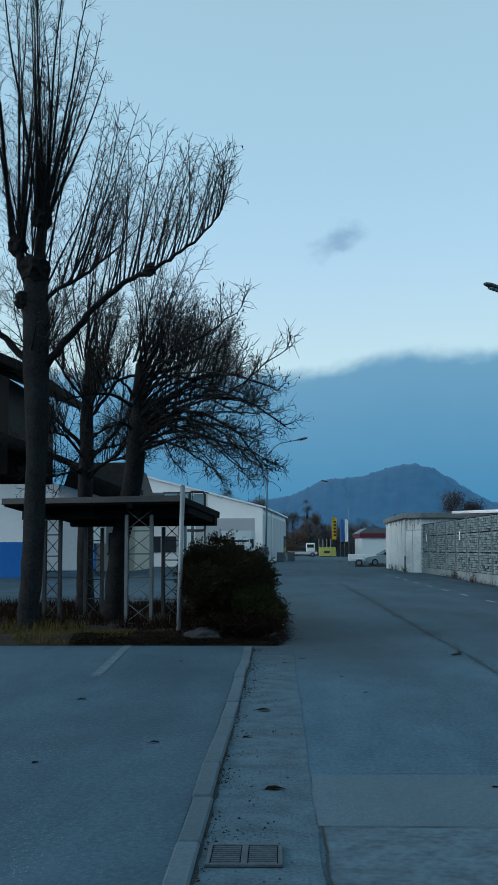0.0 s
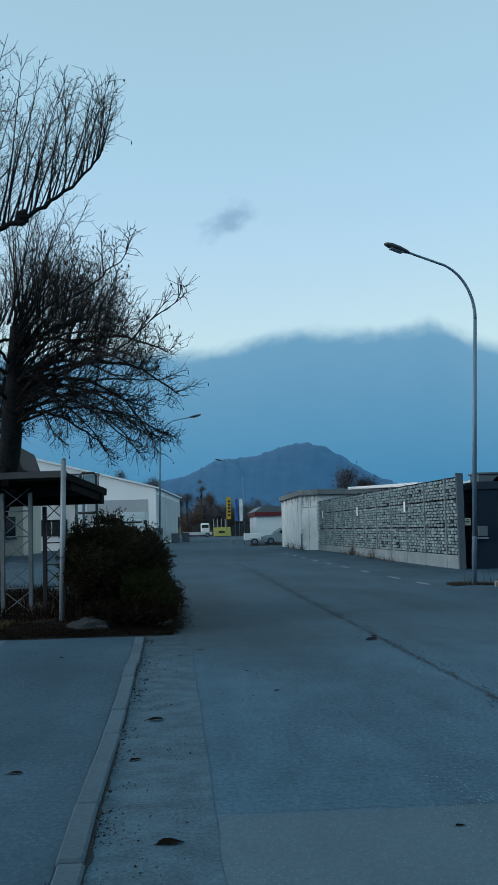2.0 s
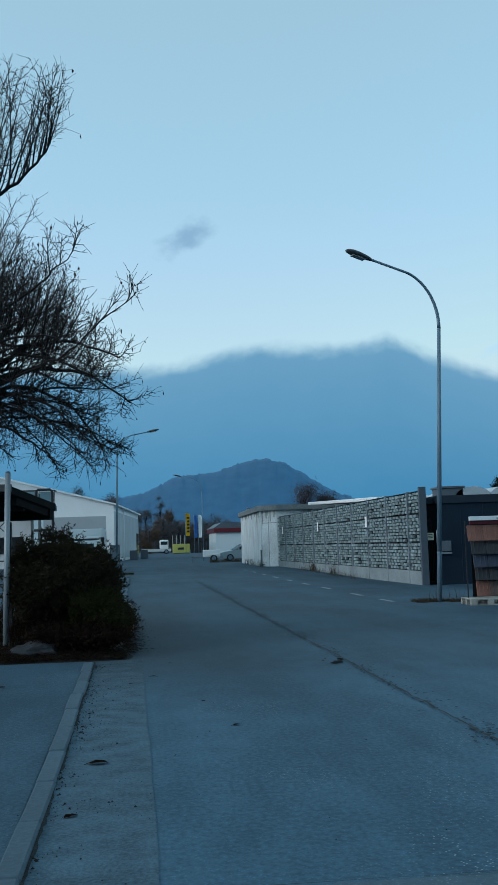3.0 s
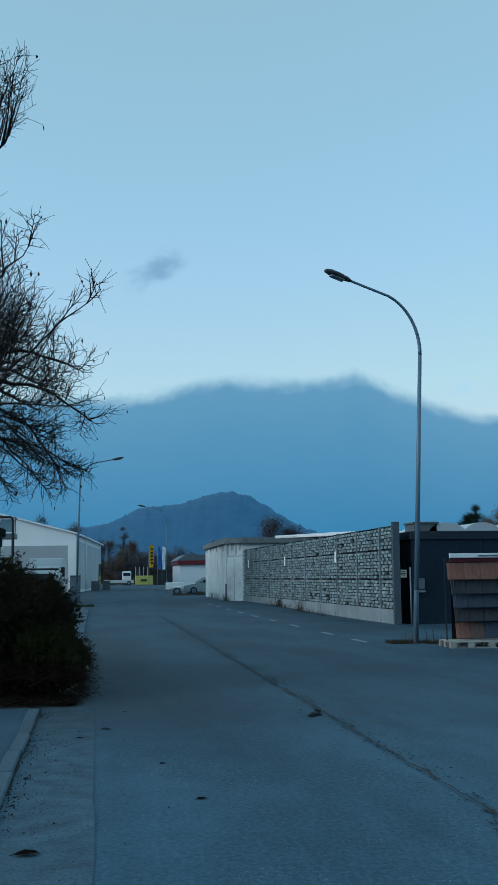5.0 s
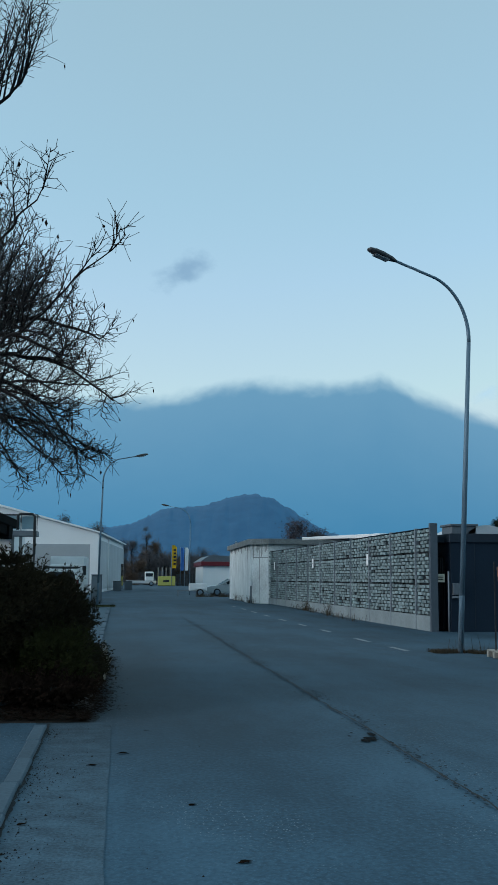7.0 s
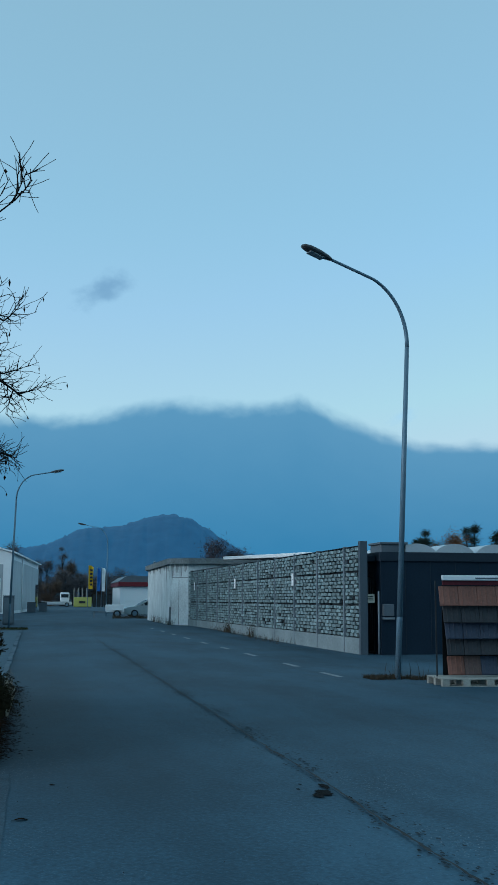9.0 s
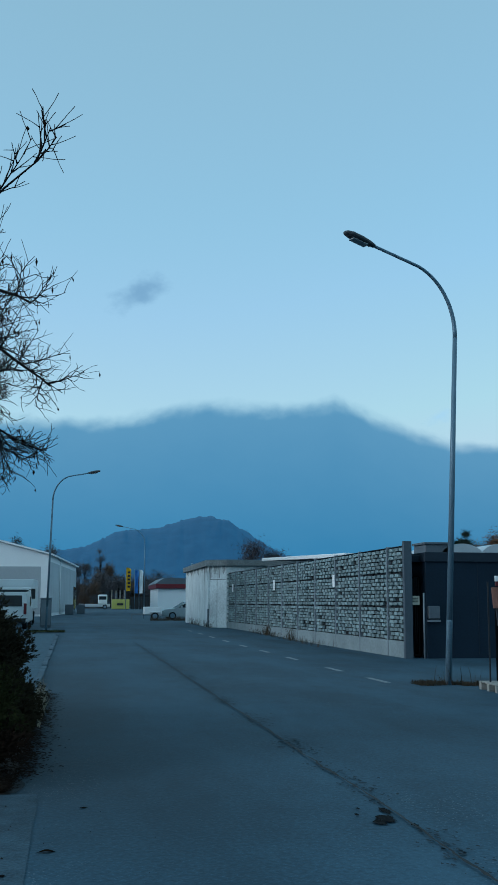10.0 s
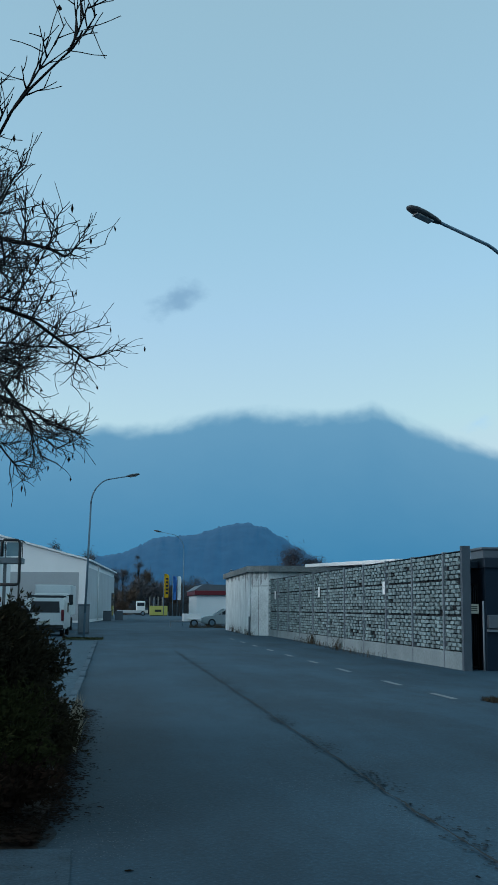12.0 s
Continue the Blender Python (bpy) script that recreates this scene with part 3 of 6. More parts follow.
for kx, ky, ka, kb, ks in ((2.5, 15.6, 0.06, 0.12, 3), (2.43, 15.48, 0.04, 0.08, 6), (2.57, 15.86, 0.03, 0.12, 9), (2.34, 15.75, 0.016, 0.03, 12), (2.62, 15.35, 0.02, 0.05, 15), (2.4, 15.95, 0.012, 0.03, 18)):
    blot("road_patch", kx, ky, ka, kb, 0.0085 + ks * 0.0002, HOLE, "small dark broken spot in the street", ks)

# painted marks
for k, yc in enumerate((28.7, 32.2, 36.9, 41.0, 45.2, 49.4, 53.6, 57.6, 62.0)):
    vs = [(6.1 + 0.09 * s + 0.012 * noise.noise((i, k, s)), yc - 0.7 + 1.4 * i / 8, 0.008 + ground_z(6.1, yc - 0.7 + 1.4 * i / 8)) for i in range(9) for s in (-0.7, 0.7)]
    fs = [(2 * i, 2 * i + 1, 2 * i + 3, 2 * i + 2) for i in range(8)]
    tagged(loose("lane_dash", vs, fs, PAINT), "worn white painted dash on the street", "road marking", "lane dashes", kind="structure")
vs = [(-2.1 - 0.022 * i + 0.06 * s, 12.9 + 4.0 * i / 8, 0.009) for i in range(9) for s in (-1, 1)]
tagged(loose("bay_line", vs, [(2 * i, 2 * i + 1, 2 * i + 3, 2 * i + 2) for i in range(8)], FADED), "faded white parking bay line in the yard", "road marking", kind="structure")


# ---------------------------------------------------------------- noise wall with woven concrete blocks
WALL_A, WALL_B = Vector((9.4, 37.75, 0)), Vector((8.78, 68.6, 0))
WALL_LEN = (WALL_B - WALL_A).length
WALL_ROT = math.degrees(math.atan2(WALL_B.y - WALL_A.y, WALL_B.x - WALL_A.x))
wall = new("wall_east")
wall.matrix_world = Matrix.Translation(WALL_A) @ pose(0, 0, 0, 0, 0, WALL_ROT)
tagged(wall, "long grey noise wall of woven concrete blocks on a pale plinth", "wall", kind="structure")
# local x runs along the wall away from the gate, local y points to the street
# backing coloured near-black: shade of the gaps is put into its colour
part("core", block(0, WALL_LEN, -0.19, -0.12, 0, 2.93), DARKBLOCK, wall, "backing between the blocks with gap shade painted in")

part("end_post", block(-0.14, 0.0, -0.19, 0.04, -0.15, 3.06, 0.01), ENDPOST, wall, "grey end post of the wall")
POSTS = [1.55 + 2.95 * k for k in range(11)]
for s in POSTS:
    part("post", block(s - 0.035, s + 0.035, -0.12, 0.012, -0.12, 2.97, 0.006), GALVP, wall)
for s0, s1 in zip([0.0] + [s + 0.035 for s in POSTS], [s - 0.035 for s in POSTS] + [WALL_LEN]):
    if s1 - s0 > 0.1:
        part("plinth", block(s0, s1, -0.19, 0.0, -0.15, 0.34, 0.012), PLINTH, wall, "pale stained concrete plinth")
part("coping", block(0, WALL_LEN, -0.19, -0.06, 2.935, 2.955, 0.006), DARKFASCIA, wall)


# ---------------------------------------------------------------- concrete hut at the wall's far end
hut = thing("concrete_hut", Matrix.Identity(4), "pale stained concrete hut with a flat roof beside the street", "hut")
hb0 = bmesh.new()
foot = [(8.76, 68.62), (7.9, 69.6), (8.13, 84.4), (13.2, 84.4), (13.2, 68.62)]
lo = [hb0.verts.new((x, y, 0)) for x, y in foot]
hi = [hb0.verts.new((x, y, 3.36)) for x, y in foot]
hb0.faces.new(hi)
for i in range(5):
    j = (i + 1) % 5
    hb0.faces.new((lo[i], lo[j], hi[j], hi[i]))
bmesh.ops.recalc_face_normals(hb0, faces=hb0.faces[:])
part("wall", hb0, CONCRETE_WHITE, hut)
hb1 = bmesh.new()
foot2 = [(8.74, 68.35), (7.72, 69.45), (7.96, 84.7), (13.4, 84.7), (13.4, 68.35)]
lo = [hb1.verts.new((x, y, 3.36)) for x, y in foot2]
hi = [hb1.verts.new((x, y, 3.68)) for x, y in foot2]
hb1.faces.new(hi)
hb1.faces.new(lo[::-1])
for i in range(5):
    j = (i + 1) % 5
    hb1.faces.new((lo[i], lo[j], hi[j], hi[i]))
bmesh.ops.recalc_face_normals(hb1, faces=hb1.faces[:])
part("roof", hb1, STAINED, hut, "weather-blackened flat concrete roof edge")


def hut_run(p, q, u, wide, long, top=3.36):
    """A dark run-off stain, u of the way from p to q, ragged towards its lower end."""
    p, q = Vector((*p, 0)), Vector((*q, 0))
    d = (q - p).normalized()
    out = Vector((d.y, -d.x, 0)) * (-0.006 if d.y > 0 else 0.006)
    c = p.lerp(q, u) + out
    vs, fs = [], []
    for k in range(9):
        f = k / 8
        w = wide * (1 - f) ** 0.6 * (1 + 0.5 * noise.noise((u * 9, f * 4, 2.0))) * 0.5
        m = c + d * wide * 0.25 * noise.noise((u * 7, f * 3, 6.0)) + UP3 * (top - long * f)
        vs += [tuple(m - d * w), tuple(m + d * w)]
        if k:
            fs.append((2 * k - 2, 2 * k - 1, 2 * k + 1, 2 * k))
    loose("stain", vs, fs, RUNOFF, hut, "dark run-off stain")


UP3 = Vector((0, 0, 1))
for u, wide, long in ((0.03, 0.5, 0.9), (0.09, 0.9, 0.45), (0.16, 0.8, 1.15), (0.24, 1.2, 0.3), (0.4, 1.6, 0.4), (0.55, 1.2, 0.25), (0.7, 1.8, 0.35), (0.88, 1.4, 0.3)):
    hut_run(foot[1], foot[2], u, wide, long)
for u, wide, long in ((0.12, 0.16, 0.9), (0.35, 0.3, 0.5), (0.6, 0.22, 0.75), (0.85, 0.3, 0.45)):
    hut_run(foot[1], foot[0], u, wide, long)
ends = Vector((*foot[1], 0)), Vector((*foot[0], 0))
face = Matrix.Translation(ends[0]) @ pose(0, 0, 0, 0, 0, math.degrees(math.atan2(ends[1].y - ends[0].y, ends[1].x - ends[0].x)))
part("seam", block(0.62, 0.635, -0.012, 0.0, 0.0, 3.36, m=face), STAINED, hut)
part("corner_strip", block(-0.04, 0.06, -0.05, 0.0, 0.0, 3.36, 0.01, m=face), CONCRETE_WHITE, hut)
part("seam", block(0.1, 1.28, -0.012, 0.0, 2.6, 2.63, m=face), STAINED, hut)
bollard = thing("hydrant_post", face @ pose(0.28, -0.35, 0), "slim pale post with a small box at the hut's foot", "post")
part("post", tube(bmesh.new(), [(0, 0, 0), (0, 0, 1.0)], 0.05, 8), GALVP, bollard)
part("cap", block(-0.08, 0.08, -0.08, 0.08, 1.0, 1.28, 0.02), SHEDWHITE, bollard)


# ---------------------------------------------------------------- hall with a white roof behind the wall
hall = thing("low_hall", Matrix.Identity(4), "low hall with a pale roof edge behind the wall", "building")
part("wall", block(10.6, 22, 48.3, 65.8, 0, 3.0), DARKWALL, hall)
rb = bmesh.new()
box(rb, 10.3, 22.3, 48.0, 66.2, -0.08, 0.08, 0.02, m=Matrix.Translation((0, 48, 3.1)) @ Matrix.Rotation(radians(1.6), 4, "X") @ Matrix.Translation((0, -48, 0)))
part("roof", rb, SHEDWHITE, hall, "white sheet-metal roof edge")


# ---------------------------------------------------------------- dark building beside the gate
dark = thing("dark_building", Matrix.Identity(4), "low dark blue-grey clad building with domed skylights", "building")
part("wall", block(9.98, 22, 37.6, 46, -0.15, 2.5), DARKWALL, dark)
part("fascia", block(9.94, 22.1, 37.54, 46.1, 2.5, 2.76, 0.01), DARKFASCIA, dark, "darker blue-black roof fascia")
part("lintel", block(9.5, 9.94, 38.0, 38.4, 2.5, 2.68, 0.01), DARKFASCIA, dark)
vb = bmesh.new()
box(vb, 10.88, 11.7, 40.4, 41.5, 2.7, 3.12, 0.02)
box(vb, 10.83, 11.75, 40.35, 41.55, 3.12, 3.19, 0.01)
part("roof_vent", vb, METER, dark, "boxy grey roof vent with a flat cap")
for cx in (12.05, 13.3, 14.65, 16.0, 17.3):
    pts = [(cx + 0.68 * math.cos(math.pi * k / 16), 2.74 + 0.42 * math.sin(math.pi * k / 16)) for k in range(17)]
    part("skylight", prism(pts, 40.4, 44.5), DOME, dark, "white domed skylight")
for k in range(15):
    x = 10.7 + 0.75 * k
    part("panel_seam", block(x - 0.008, x + 0.008, 37.588, 37.6, 0.0, 2.5), DARKFASCIA, dark)
part("meter_box", block(10.0, 10.32, 37.48, 37.6, 0.96, 1.3, 0.015), METER, dark, "grey metal box on the wall")
part("meter_ledge", block(9.99, 10.33, 37.46, 37.6, 0.87, 0.93, 0.005), GALVP, dark)

gate = thing("metal_gate", pose(9.5, 37.95, -0.1), "narrow black barred gate between wall and building", "gate")
part("gate_frame", block(0, 0.03, 0, 0.04, 0.0, 2.2), BLACKROOF, gate)
part("gate_frame", block(0.36, 0.39, 0, 0.04, 0.0, 2.2), BLACKROOF, gate)
part("gate_frame", block(0.03, 0.36, 0, 0.04, 2.16, 2.2), BLACKROOF, gate)
part("gate_frame", block(0.03, 0.36, 0, 0.04, 0.05, 0.09), BLACKROOF, gate)
for k in range(6):
    part("bar", tube(bmesh.new(), [(0.06 + 0.054 * k, 0.02, 0.09), (0.06 + 0.054 * k, 0.02, 2.16)], 0.008, 6), BLACKSTEEL, gate)
# near-black panel added to paint the dark void behind the bars
part("dark_void_panel", block(-0.1, 0.5, 3.0, 3.05, 0, 2.75), BLACKROOF, gate)
sign = thing("gate_sign", pose(9.52, 37.7, 0), "small pale sign with dark lines on the gate", "sign")
part("plate", block(0, 0.29, -0.02, 0.0, 1.33, 1.57, 0.004), SIGNWHITE, sign)
for z in (1.5, 1.45, 1.4):
    part("text_bar", block(0.04, 0.25, -0.025, -0.021, z, z + 0.022), BLACKROOF, sign)
part("bracket", block(0.0, 0.02, 0.0, 0.26, 1.4, 1.5), GALVP, sign)
part("bracket", block(0.27, 0.29, 0.0, 0.26, 1.4, 1.5), GALVP, sign)
gp = thing("gate_post", pose(9.87, 37.5, -0.1), "slim grey metal gate post", "post")
part("post", tube(bmesh.new(), [(0, 0, 0), (0, 0, 1.75)], 0.025, 8), GALVP, gp)

# small white plates on the wall
for y in (45.3, 55.5, 66.4):
    s = y - 37.75
    t = thing("wall_plate", wall.matrix_world @ pose(s, 0.0, 0), "small white plate fixed high on the wall", "sign", "wall plates")
    part("plate", block(-0.13, 0.13, 0.02, 0.035, 1.9, 2.32, 0.003), SHEDWHITE, t)
    part("bracket", block(-0.02, 0.02, -0.06, 0.02, 2.0, 2.2), GALVP, t)
    part("bar", block(-0.05, 0.05, 0.036, 0.038, 2.1, 2.12), GALVP, t)


# ---------------------------------------------------------------- street lamps
def street_lamp(m, label, height=7.62, reach=1.9, turn=1.45, thick=1.0):
    lamp = thing("street_lamp", m, label, "street lamp", "street lamps")
    z0 = height - turn
    part("base", tube(bmesh.new(), [(0, 0, -0.15), (0, 0, 1.1), (0, 0, 1.14)], [0.058 * thick, 0.056 * thick, 0.056 * thick], 14), GALV, lamp)
    part("pole", tube(bmesh.new(), [(0, 0, 1.1), (0, 0, 4), (0, 0, z0)], [0.056 * thick, 0.05 * thick, 0.042 * thick], 12), GALV, lamp)
    arc = [(0, 0, z0)]
    for k in range(1, 15):
        a = math.pi / 2 * k / 14 * 0.83
        arc.append((-reach * 0.62 * (1 - math.cos(a)), 0, z0 + turn * 0.88 * math.sin(a)))
    x, _, z = arc[-1]
    arc.append((-reach, 0, height - 0.02))
    part("arm", tube(bmesh.new(), arc, [(0.042 - 0.014 * k / 15) * thick for k in range(16)], 10), GALV, lamp)
    slope = math.atan2(height - z, reach + x)
    hb = bmesh.new()
    rings = []
    for u, w, h in ((0.0, 0.045, 0.04), (0.1, 0.075, 0.06), (0.3, 0.11, 0.075), (0.5, 0.12, 0.07), (0.62, 0.09, 0.045), (0.66, 0.04, 0.02)):
        rings.append([hb.verts.new((-u, w * math.cos(2 * math.pi * k / 12), h * (1.0 if math.sin(2 * math.pi * k / 12) > 0 else 0.75) * math.sin(2 * math.pi * k / 12))) for k in range(12)])
    for r0, r1 in zip(rings, rings[1:]):
        for k in range(12):
            hb.faces.new((r0[k], r0[(k + 1) % 12], r1[(k + 1) % 12], r1[k])).smooth = True
    hb.faces.new(rings[0])
    hb.faces.new(rings[-1][::-1])
    bmesh.ops.recalc_face_normals(hb, faces=hb.faces[:])
    hm = Matrix.Translation((-reach + 0.05, 0, height - 0.03)) @ Matrix.Rotation(slope, 4, "Y")
    bmesh.ops.transform(hb, matrix=hm, verts=hb.verts)
    head = part("head", hb, LAMPHEAD, lamp, "dark grey lamp head")
    part("lens", block(-0.5, -0.16, -0.085, 0.085, -0.075, -0.052, 0.01, m=hm), LENS, head, "dull clear lens, unlit")
    return lamp


street_lamp(pose(7.09, 27.6, ground_z(7.09, 27.6), 0, 3.05, 18), "tall galvanised street lamp with a curved arm, leaning slightly", 7.82)
street_lamp(pose(-0.78, 64, 0, 0, -1.5, 183), "tall galvanised street lamp with a curved arm far down the street", 7.85, 1.7)
street_lamp(pose(6.35, 101, 0, 0, 0, 0), "distant galvanised street lamp beside parked cars", 7.6, thick=0.7)


# ---------------------------------------------------------------- trees
def add_tube(vs, fs, pts, radii, sides):
    base = len(vs)
    d = a = None
    n = len(pts)
    for i, p in enumerate(pts):
        d = (pts[min(i + 1, n - 1)] - pts[max(i - 1, 0)]).normalized()
        a = d.orthogonal().normalized() if a is None else (a - d * a.dot(d)).normalized()
        b = d.cross(a)
        for k in range(sides):
            an = 2 * math.pi * k / sides
            vs.append(tuple(p + (a * math.cos(an) + b * math.sin(an)) * radii[i]))
    for i in range(n - 1):
        for k in range(sides):
            k2 = (k + 1) % sides
            fs.append((base + i * sides + k, base + i * sides + k2, base + (i + 1) * sides + k2, base + (i + 1) * sides + k))


UP = Vector((0, 0, 1))


def any_way(rng):
    return Vector((rng.uniform(-1, 1), rng.uniform(-1, 1), rng.uniform(-1, 1)))


def wand(rng, store, p, d, length, r, level, lift, wander, tips, twigs=10, reach=1.0):
    """A long shoot with short side twigs set alternately along it; level 2 carries twigs, level 1 spurs."""
    n = (max(6, int(length / 0.3)), 5, 3)[2 - level]
    pts, dirs = [p.copy()], [d.copy()]
    for i in range(n):
        d = (d + UP * lift + any_way(rng) * wander).normalized()
        p = p + d * (length / n)
        pts.append(p.copy())
        dirs.append(d.copy())
    least = (0.0036, 0.003, 0.0027)[2 - level]
    radii = [max(least, r * (1 - 0.86 * i / n)) for i in range(n + 1)]
    key = 1 if level == 2 else 0
    add_tube(store[key][0], store[key][1], pts, radii, (3, 5)[key])
    tips.append(p)
    if level == 0:
        return
    count = max(2, int(twigs * (1 if level == 2 else 0.34)))
    turn = rng.uniform(0, 6.28)
    for k in range(count):
        f = 0.12 + 0.85 * (k + rng.random()) / count
        i = min(n - 1, int(f * n))
        q = pts[i].lerp(pts[i + 1], f * n - i)
        turn += math.pi * rng.uniform(0.75, 1.25)
        a = dirs[i].orthogonal().normalized()
        side = a * math.cos(turn) + dirs[i].cross(a) * math.sin(turn)
        nd = (dirs[i] * 0.85 + side * rng.uniform(0.55, 1.25)).normalized()
        ln = (rng.uniform(0.25, 0.75) * (1.15 - 0.75 * f) * min(1.0, 0.4 + 0.3 * length) if level == 2 else rng.uniform(0.08, 0.24)) * reach
        wand(rng, store, q, nd, ln, 0.0068 if level == 2 else 0.0042, level - 1, lift * 0.9 + 0.01, wander * 1.6, tips, twigs, reach)


def bare_tree(x, y, label, trunk_pts, trunk_r, limbs, bunches, seed, leaves=70, knobs=()):
    """limbs: points, first and last radius, then wands along it: count, length, way, spread, lift, wander.
    bunches: place, jitter, count, length, radius, way, spread, lift, wander. All in world coordinates."""
    rng = random.Random(seed)
    foot = Vector((x, y, bed_z(x, y) - 0.05))
    tree = thing("tree", Matrix.Translation(foot), label, "tree", "bare trees")
    store = {0: ([], []), 1: ([], [])}
    tips = []

    def spline(points, steps=4, rough=0.0):
        pts = [Vector(q) - foot for q in points]
        out = []
        for i in range(len(pts) - 1):
            p0, p1, p2, p3 = pts[max(i - 1, 0)], pts[i], pts[i + 1], pts[min(i + 2, len(pts) - 1)]
            for k in range(steps):
                f = k / steps
                q = 0.5 * (2 * p1 + (p2 - p0) * f + (2 * p0 - 5 * p1 + 4 * p2 - p3) * f * f + (3 * p1 - p0 - 3 * p2 + p3) * f ** 3)
                out.append(q + any_way(rng) * rough if i + k else q)
        return out + [pts[-1]]

    fine = spline(trunk_pts, 4, 0.012)
    rad = [(trunk_r[min(i // 4, len(trunk_r) - 1)] * (1 - (i % 4) / 4) + trunk_r[min(i // 4 + 1, len(trunk_r) - 1)] * (i % 4) / 4) * rng.uniform(0.97, 1.03) for i in range(len(fine))]
    tb = bmesh.new()
    tube(tb, fine, rad, 16)
    for v in tb.verts:
        v.co += Vector((noise.noise(v.co * 6), noise.noise(v.co * 6 + Vector((9, 0, 0))), 0)) * 0.014
    part("trunk", tb, TRUNKBARK, tree)
    for kx, ky, kz, kr in knobs:
        kb = bmesh.new()
        bmesh.ops.create_icosphere(kb, subdivisions=3, radius=1)
        for v in kb.verts:
            f = kr * (1 + 0.4 * noise.noise(v.co * 2.3 + Vector((kx, ky, kz))) + 0.2 * noise.noise(v.co * 6))
            v.co = Vector((v.co.x * f, v.co.y * f, v.co.z * f * 1.15)) + Vector((kx, ky, kz)) - foot
        part("burr", kb, BARK, tree)
    for pts0, r0, r1, count, length, way, spread, lift, wander in limbs:
        line = spline(pts0, 5, 0.022)
        n = len(line) - 1
        lv, lf = [], []
        add_tube(lv, lf, line, [r0 + (r1 - r0) * (i / n) ** 0.8 * 1.0 + 0.004 * math.sin(i * 2.1) * (1 - i / n) for i in range(n + 1)], 8)
        loose("limb", lv, lf, BARK, tree, smooth=True)
        tips.append(line[-1])
        for c in range(count):
            f = 0.36 + 0.64 * (c + rng.random()) / count
            i = min(n - 1, int(f * n))
            q = line[i].lerp(line[i + 1], f * n - i)
            along = (line[i + 1] - line[i]).normalized()
            d = (Vector(way) + along * (0.15 + 0.5 * f) + any_way(rng) * spread).normalized()
            ln = length * rng.uniform(0.5, 1.1) * (1.3 - 0.85 * f)
            wand(rng, store, q, d, ln, 0.008 + 0.0045 * ln, 2, lift, wander, tips, int(6 + 3.0 * ln))
        wand(rng, store, line[-2], (line[-1] - line[-3]).normalized(), 0.3 * length, r1, 2, lift, wander * 0.6, tips, 3)
    for place, jitter, count, length, r, way, spread, lift, wander in bunches:
        for c in range(count):
            q = Vector(place) - foot + any_way(rng) * jitter
            d = (Vector(way) + Vector((rng.uniform(-1, 1), rng.uniform(-1, 1), rng.uniform(-0.4, 0.4))) * spread).normalized()
            ln = length * rng.uniform(0.7, 1.1)
            wand(rng, store, q, d, ln, r * rng.uniform(0.7, 1.15), 2, lift, wander, tips, int(6 + 3.2 * ln))
    for key, nm in ((1, "fine_branchwork"), (0, "fine_twigwork")):
        loose(nm, store[key][0], store[key][1], BARK if key else TWIG, tree, smooth=True)["kind"] = "stuff"
    vs, fs = [], []
    for p in rng.sample(tips, min(leaves, len(tips))):  # curled leaves and seed pods that hang from the twigs
        a = Vector((rng.uniform(-1, 1), rng.uniform(-1, 1), 0)).normalized() * rng.uniform(0.007, 0.017)
        ln = rng.uniform(0.035, 0.09)
        b = len(vs)
        q = p + any_way(rng) * 0.01
        vs += [tuple(q), tuple(q + a - UP * ln * 0.5), tuple(q - UP * ln + a.cross(UP) * 0.4), tuple(q - a - UP * ln * 0.45), tuple(q - UP * ln * 0.5 + a.cross(UP) * 0.9)]
        fs += [(b, b + 1, b + 4), (b + 1, b + 2, b + 4), (b + 2, b + 3, b + 4), (b + 3, b, b + 4)]
    if fs:
        loose("dead_leaves", vs, fs, DEADLEAF, tree, "few dry brown leaves still hanging")["kind"] = "stuff"
    return tree


